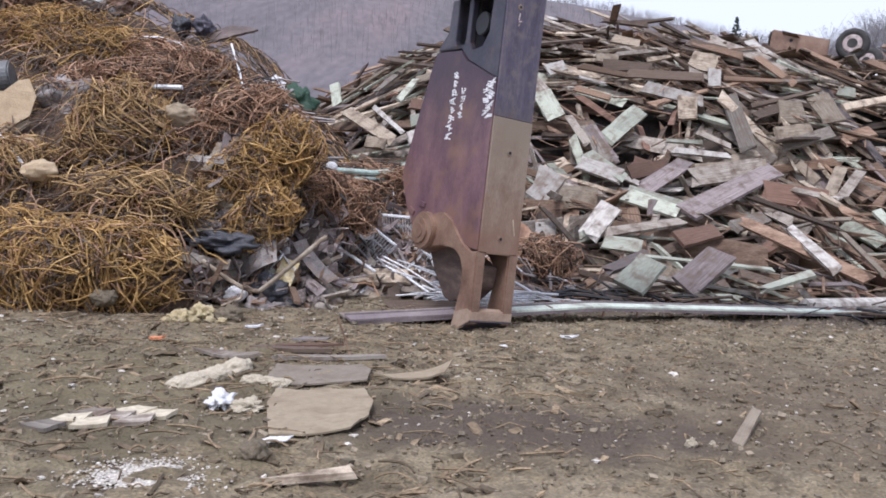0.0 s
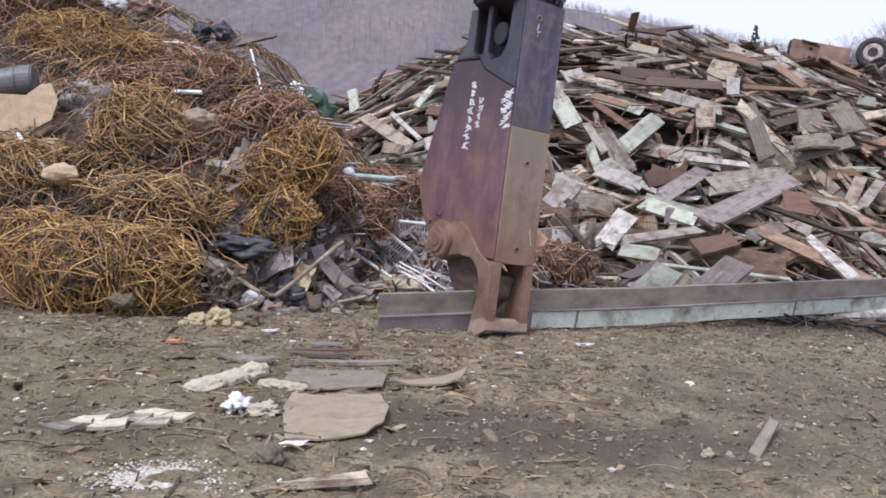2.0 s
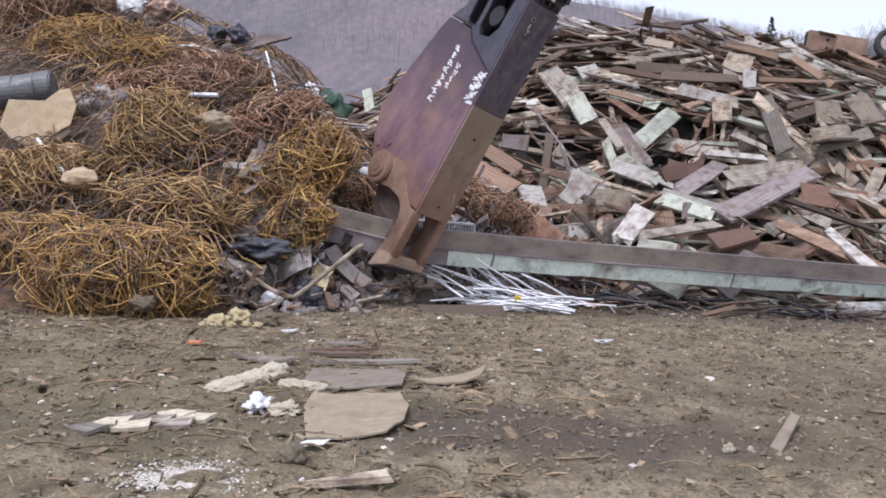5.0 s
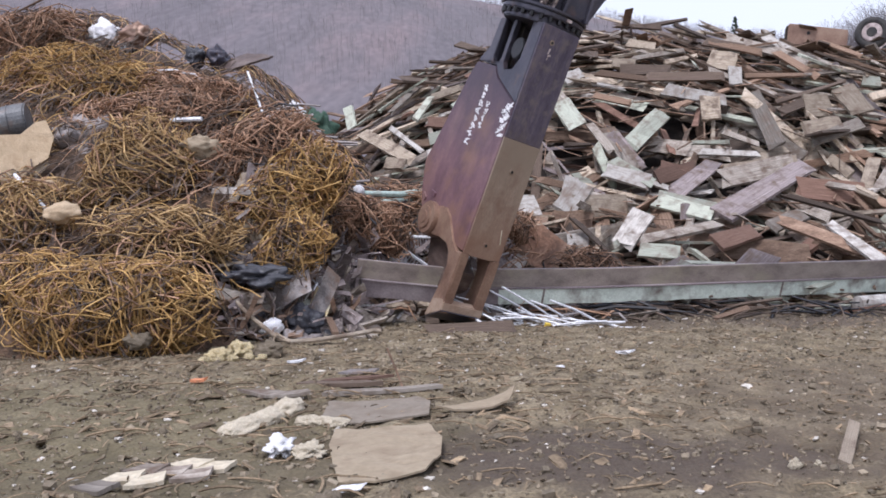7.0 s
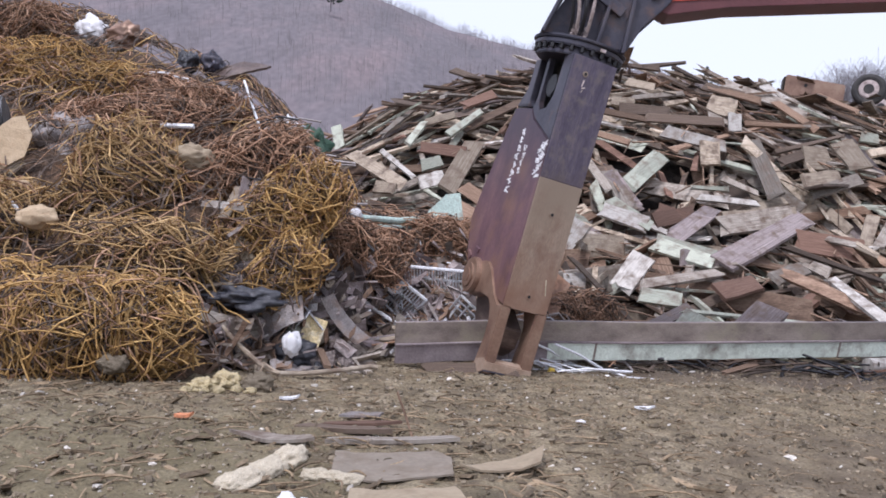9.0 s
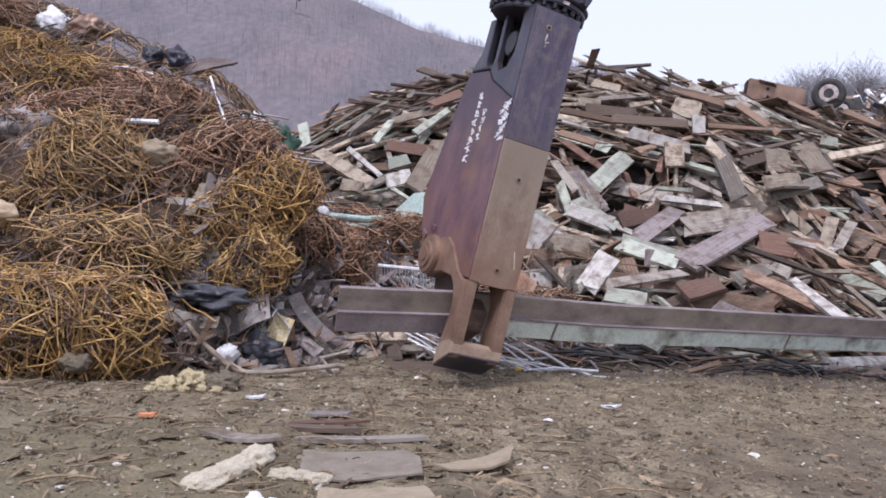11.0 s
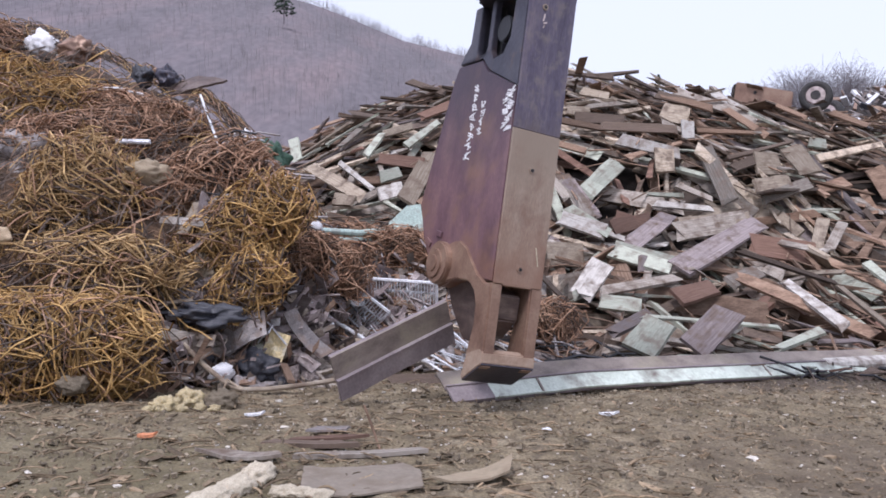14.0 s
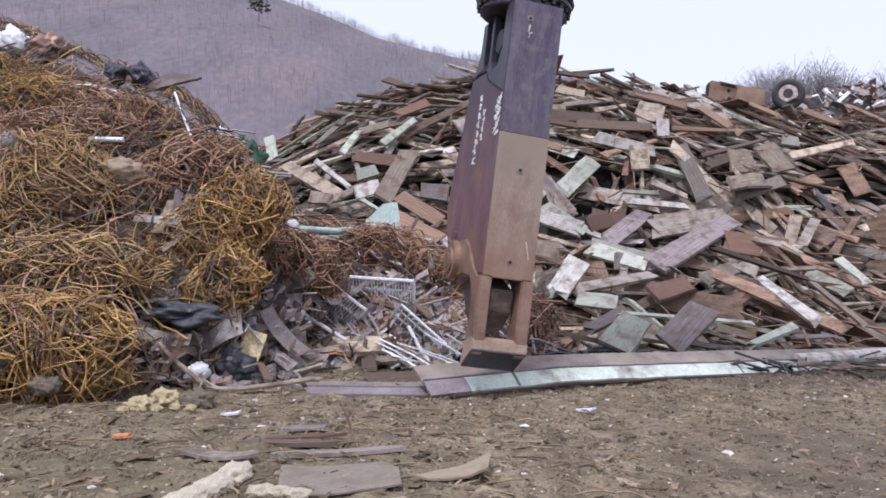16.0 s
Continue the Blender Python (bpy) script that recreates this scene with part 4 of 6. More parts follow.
def nest(c, axis, half, rx, rz, strands, rng, thick=0.008, wild=0.06, lift=0.5):
    """Curved rods that wrap an oblong bundle about c; axis: yaw and pitch in degrees of its length."""
    turn = Euler((0, radians(-axis[1]), radians(axis[0]))).to_matrix()
    paths, rad = [], []
    for _ in range(strands):
        a = rng.uniform(0, 2 * math.pi)
        r = math.sqrt(rng.uniform(0.45, 1.0))
        s0 = rng.uniform(-1.0, 0.55)
        s1 = min(s0 + rng.uniform(0.35, 0.95), 1.04)
        swirl = rng.gauss(0, 1.9)
        ph, amp = rng.uniform(0, 6), rng.uniform(0.15, 1.0) * wild
        f1, f2 = rng.uniform(0.3, 1.7), rng.uniform(0.3, 1.7)
        pts = []
        for j in range(9):
            u = s0 + (s1 - s0) * j / 8
            taper = math.sqrt(max(0.12, 1 - min(1, abs(u)) ** 4 * 0.75))
            ang = a + swirl * (j / 8 - 0.5)
            flat = max(-0.86, min(0.86, math.sin(ang) * 1.12))
            p = Vector((u * half, math.cos(ang) * r * rx * taper, flat * r * rz * taper))
            p += Vector((math.sin(ph + f1 * j), math.sin(ph * 2 + f2 * j), math.cos(ph + f2 * j))) * amp
            pts.append(Vector(c) + turn @ p)
        paths.append(pts)
        rad.append(thick * rng.uniform(0.6, 1.35))
    return tubes(paths, rad, 3)


def build_wire():
    rng = random.Random(31)
    made = [
        # centre, axis, half length, radii, rods, colour
        ((-3.32, 7.75, 0.50), (3, 0), 0.82, 0.42, 0.47, 380, 0),
        ((-3.20, 8.65, 1.12), (2, -2), 0.78, 0.36, 0.26, 200, 2),
        ((-2.10, 9.25, 1.42), (10, 38), 0.72, 0.34, 0.36, 260, 0),
        ((-3.65, 9.40, 1.75), (12, 62), 0.62, 0.42, 0.55, 240, 2),
        ((-2.65, 9.75, 1.92), (8, 22), 0.80, 0.36, 0.34, 220, 1),
        ((-4.00, 10.35, 2.45), (-4, 4), 0.95, 0.42, 0.30, 220, 1),
        ((-4.85, 11.35, 2.98), (-4, -2), 1.0, 0.45, 0.36, 300, 0),
        ((-0.84, 11.15, 1.26), (-6, -4), 0.78, 0.38, 0.30, 300, 1),
        ((0.05, 11.0, 0.98), (-6, -10), 0.52, 0.34, 0.28, 160, 1),
        ((-4.55, 8.05, 0.62), (8, 5), 0.85, 0.42, 0.42, 220, 0),
        ((-4.90, 8.95, 1.35), (-6, 10), 0.75, 0.42, 0.38, 200, 2),
        ((-5.60, 10.10, 2.10), (6, -10), 0.80, 0.42, 0.40, 180, 2),
        ((-5.60, 11.70, 3.30), (4, 4), 0.85, 0.45, 0.38, 180, 0),
        ((-6.60, 12.60, 3.95), (0, 8), 0.95, 0.5, 0.45, 160, 1),
        ((-3.45, 10.95, 2.78), (8, -12), 0.70, 0.36, 0.26, 170, 1),
        ((-2.25, 10.35, 1.82), (4, -30), 0.60, 0.34, 0.28, 170, 1),
        ((-1.95, 8.85, 0.92), (20, 45), 0.40, 0.26, 0.26, 90, 0),
        ((1.05, 10.85, 0.42), (10, 0), 0.42, 0.30, 0.26, 110, 1),
        ((-1.38, 10.05, 1.12), (6, -14), 0.48, 0.30, 0.30, 150, 1),
    ]
    labels = ("bright orange rusty wire bundle", "brown rusty tangled wire bundle", "straw-coloured rusty wire bundle")
    for c, axis, half, rx, rz, n, tone in made:
        b = thing("wire_bundle", labels[tone] + " on the scrap heap", "wire bundle", None, "wire bundles")
        v, f = nest(c, axis, half, rx, rz, int(n * 1.8), rng, 0.0066, 0.13)
        tagged(raw("wire_tangle", v, f, M_WIRE[tone], b), kind="stuff")
        # inner layers take duller and near-black wire: shade painted by depth
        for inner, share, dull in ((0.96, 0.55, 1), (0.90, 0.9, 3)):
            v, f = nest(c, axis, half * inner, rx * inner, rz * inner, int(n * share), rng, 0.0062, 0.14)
            tagged(raw("wire_tangle", v, f, M_WIRE[dull], b, "inner rusty wire, darkened to stand for shade between strands"), kind="stuff")
        for _ in range(14):
            v, f = nest(c, axis, half, rx * 1.08, rz * 1.08, 1, rng, 0.007, 0.18)
            raw("wire", v, f, M_WIRE[tone], b)
    # loose strands all over the heap, most of them near-black to paint shaded crevices
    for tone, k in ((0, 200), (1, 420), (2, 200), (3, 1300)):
        paths, rad = [], []
        while len(paths) < k:
            x, y = rng.uniform(-8, -1.2), rng.uniform(7.3, 13.6)
            z = float(rebar_z(x, y))
            if z - float(ground_z(x, y)) < 0.15:
                continue
            a, length = rng.uniform(0, math.pi), rng.uniform(0.25, 0.9)
            bend, ph, hump = rng.uniform(-2.6, 2.6), rng.uniform(0, 6), rng.uniform(0, 0.12)
            pts = []
            px, py = x, y
            for j in range(8):
                pz = max(float(rebar_z(px, py)), z - 0.4)
                pts.append((px, py, pz + 0.03 + hump * math.sin(j / 7 * math.pi) + 0.04 * math.sin(ph + 0.6 * j)))
                px += math.cos(a + bend * j / 7) * length / 7
                py += math.sin(a + bend * j / 7) * length / 7
            paths.append(pts)
            rad.append(rng.uniform(0.004, 0.0085))
        v, f = tubes(paths, rad, 3)
        tagged(raw("loose_wire", v, f, M_WIRE[tone], rebar_heap, "loose rusty rods"), kind="stuff")


build_wire()

# ---- single scrap pieces on the wire heap ----


def sheet_piece(name, label, category, m, outline, thick, material, bend=0.0, group=""):
    """A flat or curled plate with the given (x, y) outline."""
    bm = bmesh.new()
    vs = [bm.verts.new((x, y, 0)) for x, y in outline]
    bm.faces.new(vs)
    bmesh.ops.triangulate(bm, faces=bm.faces[:])
    bmesh.ops.subdivide_edges(bm, edges=bm.edges[:], cuts=3, use_grid_fill=True)
    size = max(abs(c) for p in outline for c in p)
    for v in bm.verts:
        v.co.z += bend * (v.co.x / size) ** 2 * size + 0.03 * size * noise.noise(v.co * 4 / size)
    bmesh.ops.solidify(bm, geom=bm.faces[:], thickness=thick)
    ob = new(name, mesh_of(bm, material, name))
    ob.matrix_basis = m
    return tagged(ob, label, category, group)


def rod(name, label, category, pts, r, material, group="", sides=8):
    v, f = tubes([pts], [r], sides)
    n = len(v)
    f = list(f) + [tuple(range(sides))[::-1], tuple(range(n - sides, n))]
    return tagged(raw(name, v, f, material), label, category, group)


def lump(name, label, category, at, size, material, seed=0, rough=0.45, squash=1.0, group="", cuts=4, spin=0.0):
    """A crumbled lump: a noise-broken ball."""
    bm = bmesh.new()
    bmesh.ops.create_icosphere(bm, subdivisions=cuts, radius=0.5)
    for v in bm.verts:
        d = 1 + rough * noise.fractal(v.co * 3.1 + Vector((seed * 7.3, seed, 0)), 0.7, 2.2, 6)
        d += 0.25 * rough * abs(noise.noise(v.co * 9 + Vector((seed, 3, 1))))
        v.co *= d
    for fc in bm.faces:
        fc.smooth = True
    ob = new(name, mesh_of(bm, material, name))
    ob.matrix_basis = pose(*at, 0, 0, spin) @ Matrix.Diagonal((size[0], size[1], size[2], 1))
    return tagged(ob, label, category, group)


sheet_piece("cardboard_disc", "tan ragged fibreboard sheet on the wire heap", "board", pose(-4.98, 9.35, 2.12, 78, 12, 14), [(-0.36, -0.20), (-0.22, -0.30), (0.0, -0.36), (0.10, -0.30), (0.03, -0.10), (0.22, -0.14), (0.35, -0.02), (0.36, 0.22), (0.24, 0.40), (0.14, 0.36), (0.02, 0.20), (-0.34, 0.12)], 0.015, M_FIBRE, 0.08)
sheet_piece("cardboard_flap", "brown folded flap under a tan fibreboard sheet", "board", pose(-4.86, 9.39, 1.99, 74, 20, 14), [(-0.12, -0.12), (0.14, -0.10), (0.22, 0.05), (-0.02, 0.12)], 0.015, M_CARD, 0.15)
sheet_piece("curved_blade", "dark curved rusty metal sheet atop the wire heap", "metal sheet", pose(-3.06, 11.55, 3.36, 42, -12, 4), [(-0.36, -0.12), (0.0, -0.15), (0.33, -0.05), (0.38, 0.02), (0.05, 0.13), (-0.34, 0.10)], 0.03, M_JAW, -0.16)
lump("plastic_bag", "black crumpled plastic bag atop the wire heap", "plastic bag", (-3.72, 11.65, 3.44), (0.22, 0.2, 0.26), M_TARP, 3, 0.6)
lump("brown_rag", "brown crumpled rag beside a black bag", "rag", (-3.42, 11.65, 3.42), (0.24, 0.22, 0.26), M_SHEAR_DARK, 5, 0.6)
lump("white_sack", "white crumpled sack at the top of the heap", "sack", (-5.40, 12.75, 4.08), (0.38, 0.3, 0.34), M_WHITE, 8, 0.4)
lump("white_sack", "small white crumpled sack at the top of the heap", "sack", (-5.05, 12.70, 3.88), (0.26, 0.22, 0.18), M_WHITE, 9, 0.55)
lump("rusty_drum_piece", "dark rusty torn drum piece on the heap", "scrap metal", (-4.92, 12.70, 4.00), (0.44, 0.36, 0.34), M_RUST, 12, 0.5)
lump("green_sheet", "dark green crumpled plastic between the heaps", "plastic sheet", (-2.30, 12.30, 2.50), (0.46, 0.36, 0.44), M_FROND, 15, 0.6)
lump("white_rag", "white torn rag between the heaps", "rag", (-2.62, 12.10, 2.62), (0.34, 0.25, 0.36), M_WHITE, 17, 0.7)
rod("grey_pipe", "short grey steel pipe in rusty wire", "pipe", [(-3.48, 9.95, 2.43), (-3.12, 9.93, 2.42)], 0.028, M_STEEL)
rod("white_rod", "white painted rod in the wire heap", "rod", [(-4.80, 9.0, 1.85), (-4.30, 8.62, 1.48)], 0.018, M_WHITE)
rod("white_rod", "bent white rod near the heap's top", "rod", [(-4.20, 11.15, 3.20), (-3.85, 11.1, 3.20), (-3.55, 11.05, 3.12), (-3.25, 10.9, 2.82), (-3.12, 10.8, 2.74)], 0.018, M_WHITE)
rod("thin_pole", "thin pale stick leaning on the wire heap", "stick", [(-2.86, 11.0, 3.10), (-2.72, 10.8, 2.80), (-2.45, 10.1, 2.40)], 0.014, M_STEEL)
rod("thin_pole", "thin pale bent stick in rusty wire", "stick", [(-2.45, 10.0, 2.30), (-2.1, 9.9, 2.16), (-1.85, 9.8, 2.02), (-1.84, 9.75, 1.78)], 0.014, WOODS[2])
rod("thin_pole", "thin brown stick above the heap", "stick", [(-6.6, 12.4, 4.35), (-5.45, 12.2, 4.72)], 0.016, WOODS[1])
lump("grey_mesh_bale", "grey crushed wire mesh bale in the heap", "mesh bale", (-4.55, 10.15, 2.30), (0.75, 0.45, 0.6), M_GREY, 21, 0.6)
def dented_drum():
    t = thing("dented_drum", "grey dented steel drum half buried in rusty wire", "drum", pose(-5.34, 9.75, 2.46, 0, 82, 12))
    bm = bmesh.new()
    cyl(bm, 0.20, 0.62, (0, 0, 0), (0, 0, 0), 28, bevel=0.015)
    bmesh.ops.subdivide_edges(bm, edges=[e for e in bm.edges if abs((e.verts[0].co - e.verts[1].co).z) > 0.3], cuts=6)
    for v in bm.verts:
        v.co *= 1 + 0.10 * noise.noise(v.co * 4)
    part("shell", bm, M_DRUM, t)
    for z in (-0.12, 0.12):
        bm = bmesh.new()
        cyl(bm, 0.208, 0.022, (0, 0, z), (0, 0, 0), 28, bevel=0.006)
        part("hoop", bm, M_DRUM, t)


dented_drum()
lump("tan_sack", "tan crumpled sack below a fibreboard sheet", "sack", (-4.62, 9.05, 1.62), (0.46, 0.3, 0.36), M_FIBRE, 41, 0.2)
lump("tan_sack", "tan crumpled sack between straw wire bundles", "sack", (-4.05, 8.45, 1.42), (0.34, 0.24, 0.2), M_FIBRE, 43, 0.2)
lump("rusted_tin", "brown crushed tin in rusty wire", "tin", (-2.98, 9.45, 2.05), (0.42, 0.25, 0.24), M_CARD, 22, 0.4)
lump("rusted_tin", "tan crushed tin between wire bundles", "tin", (-2.42, 8.95, 1.12), (0.36, 0.24, 0.3), M_CARD, 24, 0.4)
lump("pale_stone", "pale rounded stone beside the wire bundle", "stone", (-2.93, 7.36, 0.30), (0.22, 0.18, 0.14), M_CHIP[2], 25, 0.3)
for i, (x, y) in enumerate(((-6.3, 12.6), (-6.0, 12.9), (-6.8, 12.5), (-5.7, 12.4), (-6.5, 13.0))):
    plank(pose(x, y, float(rebar_z(x, y)) + 0.12, 15 * i - 30, 12 - 7 * i, 35 * i), 0.9 - 0.1 * i, 0.14, (1, 2, 0, 1, 4)[i], 0.03, rebar_heap, i)

# ---- mixed debris between the heaps ----


def rack(name, label, m, w, h, bars, frame_r=0.019, wire_r=0.007):
    """A wire rack: a frame and its bars."""
    t = thing(name, label, "wire rack", m, "wire racks")
    loop = [(-w / 2, 0, -h / 2), (w / 2, 0, -h / 2), (w / 2, 0, h / 2), (-w / 2, 0, h / 2), (-w / 2, 0, -h / 2)]
    v, f = tubes([[loop[i], loop[i + 1]] for i in range(4)], [frame_r] * 4, 6)
    raw("frame", v, f, M_STEEL, t)
    for i in range(1, 3):
        z = -h / 2 + h * i / 3
        v, f = tubes([[(-w / 2, 0.008, z), (w / 2, 0.008, z)]], [frame_r * 0.7], 6)
        raw("cross_bar", v, f, M_STEEL, t)
    for i in range(1, bars):
        x = -w / 2 + w * i / bars
        v, f = tubes([[(x, -0.008, -h / 2), (x, -0.008, h / 2)]], [wire_r], 4)
        raw("bar", v, f, M_STEEL, t)
    return t


rack("wire_rack", "bent galvanised wire rack on dark debris", pose(-0.51, 10.45, 0.76, 24, 4, -10), 0.74, 0.40, 22)
rack("wire_rack", "grey bent wire rack leaning in debris", pose(-0.92, 10.20, 0.58, 40, 38, 10), 0.32, 0.46, 9)
rack("wire_rack", "twisted bright wire rack tilted against scrap", pose(-0.06, 9.98, 0.34, 38, 42, -8), 0.80, 0.28, 6, 0.014, 0.010)
rod("white_rod", "white rod lying on dark debris", "rod", [(-1.50, 9.85, 0.74), (-1.15, 9.80, 0.52), (-0.86, 9.75, 0.34)], 0.021, M_WHITE)
rod("white_rod", "white bent rod beside wire racks", "rod", [(-0.42, 10.0, 0.36), (-0.18, 9.9, 0.20), (-0.04, 9.8, 0.07), (0.12, 9.78, 0.07)], 0.021, M_WHITE)
rod("white_rod", "white rod standing on bent end", "rod", [(-0.22, 9.95, 0.46), (-0.12, 9.85, 0.26), (0.0, 9.8, 0.08)], 0.021, M_WHITE)
rod("angle_bracket", "small white bent angle rod in debris", "bracket", [(-1.88, 8.95, 0.82), (-1.84, 8.9, 0.92), (-1.66, 8.88, 0.74), (-1.74, 8.86, 0.68)], 0.016, M_WHITE)
rod("teal_pipe", "pale teal painted rail with white ball end", "rail", [(-1.42, 10.30, 1.50), (-1.0, 10.75, 1.48), (-0.58, 11.2, 1.54)], 0.035, M_TEAL)
rod("teal_pipe", "second pale teal rail under the first", "rail", [(-1.22, 10.5, 1.41), (-0.87, 10.9, 1.41), (-0.47, 11.2, 1.42)], 0.025, M_TEAL)
lump("white_ball", "white round float at a rail's end", "float", (-1.45, 10.27, 1.53), (0.14, 0.14, 0.14), M_WHITE, 1, 0.08)
sheet_piece("teal_sheet", "pale teal torn painted panel in debris", "panel", pose(-0.52, 11.2, 1.62, 75, 0, 8), [(-0.28, -0.12), (0.10, -0.05), (0.16, -0.30), (0.26, -0.26), (0.22, 0.22), (0.05, 0.20)], 0.012, M_TEAL, 0.1)
sheet_piece("rusty_sheet", "orange-brown rusted sheet leaning on the wood pile", "metal sheet", pose(0.42, 10.75, 0.80, 62, 14, -6), [(-0.52, -0.16), (-0.10, -0.30), (0.46, -0.34), (0.52, 0.10), (0.20, 0.30), (-0.36, 0.24)], 0.012, M_RUSTSHEET, 0.12)
lump("plastic_tarp", "black crumpled plastic sheet on dark debris", "plastic sheet", (-2.2, 8.45, 0.72), (0.54, 0.3, 0.17), M_TARP, 31, 0.9)
lump("plastic_tarp", "black crumpled plastic sheet near the ground", "plastic sheet", (-2.34, 8.45, 0.40), (0.30, 0.26, 0.34), M_TARP, 33, 0.9)
lump("blue_box", "dark blue crushed plastic box in debris", "box", (-1.80, 8.60, 0.24), (0.34, 0.26, 0.26), M_TARP, 35, 0.5)
sheet_piece("paper_packet", "white and yellow torn packet on debris", "packet", pose(-1.66, 8.78, 0.42, 62, 8, -10), [(-0.11, -0.12), (0.10, -0.15), (0.12, 0.11), (-0.08, 0.15)], 0.008, M_YELLOW, 0.1)
foam_block = lump("foam_block", "white broken foam block in dark debris", "foam", (-2.05, 8.32, 0.24), (0.15, 0.12, 0.22), M_WHITE, 37, 0.3)
loose_strip = sheet_piece("grey_bent_sheet", "grey bent sheet metal strip in debris", "metal sheet", pose(-1.42, 8.95, 0.50, 60, 50, 20), [(-0.30, -0.075), (0.25, -0.085), (0.30, 0.08), (-0.24, 0.10)], 0.01, M_GREY, 0.25)
sheet_piece("grey_bent_sheet", "dull grey curled metal sheet in debris", "metal sheet", pose(-2.0, 8.62, 0.52, 70, -30, -15), [(-0.28, -0.14), (0.26, -0.10), (0.30, 0.14), (-0.24, 0.16)], 0.012, M_GREY, -0.4)


def debris_fill():
    rng = random.Random(47)
    for i in range(230):
        x, y = rng.uniform(-2.3, 0.9), rng.uniform(8.95, 11.8)
        z = float(np.maximum(middle_z(x, y), rebar_z(x, y)))
        if float(rebar_z(x, y)) > float(middle_z(x, y)) + 0.02 or (x > -1.7 and y < 9.72):
            continue
        m = Matrix.Translation((x, y, z + rng.uniform(-0.05, 0.1))) @ heap_turn(x, y, middle_z, rng, 0.2, 28, rng.uniform(0, 180))
        plank(m, rng.uniform(0.2, 0.85), rng.uniform(0.05, 0.16), rng.choices(range(8), (5, 4, 4, 1.0, 1.2, 1, 4, 1))[0], rng.uniform(0.015, 0.04), debris_heap, i, "scrap_piece")
    for material, n, r0, r1, name in ((M_BLACK, 50, 0.005, 0.014, "dark_rod_litter"), (M_WIRE[1], 160, 0.004, 0.010, "rusty_rod_litter"), (M_GREY, 90, 0.008, 0.022, "grey_rod_litter"), (M_STEEL, 26, 0.005, 0.012, "bright_rod_litter")):
        paths, rad = [], []
        while len(paths) < n:
            x, y = rng.uniform(-2.4, 1.5), rng.uniform(8.9, 11.2)
            if x > -1.7 and y < 9.75:
                continue
            z = float(heap_z(x, y))
            d = heap_turn(x, y, middle_z, rng, 0.3, 30, rng.uniform(0, 180)) @ Vector((rng.uniform(0.12, 0.5), 0, 0))
            c = Vector((x, y, z + rng.uniform(0.0, 0.14)))
            k = Vector((rng.uniform(-0.08, 0.08), rng.uniform(-0.05, 0.05), rng.uniform(-0.05, 0.10)))
            paths.append([c - d, c - d * 0.3 + k, c + d * 0.4 + k * 0.5, c + d])
            rad.append(rng.uniform(r0, r1))
        v, f = tubes(paths, rad, 4)
        tagged(raw(name, v, f, material, debris_heap), kind="stuff")
    for i in range(18):
        x, y = rng.uniform(-2.3, 0.6), rng.uniform(9.0, 11.0)
        y += 0.8 if x > -1.6 else 0.0
        z = float(heap_z(x, y))
        lump("crushed_scrap", rng.choice(("dark crushed metal scrap in the debris",)), "scrap metal", (x, y, z), (rng.uniform(0.15, 0.4), rng.uniform(0.15, 0.3), rng.uniform(0.1, 0.25)), rng.choice((M_GREY, M_MIX, M_RUST, M_STRIP)), 60 + i, 0.8, group="crushed scrap", cuts=2, spin=rng.uniform(0, 180))


debris_fill()


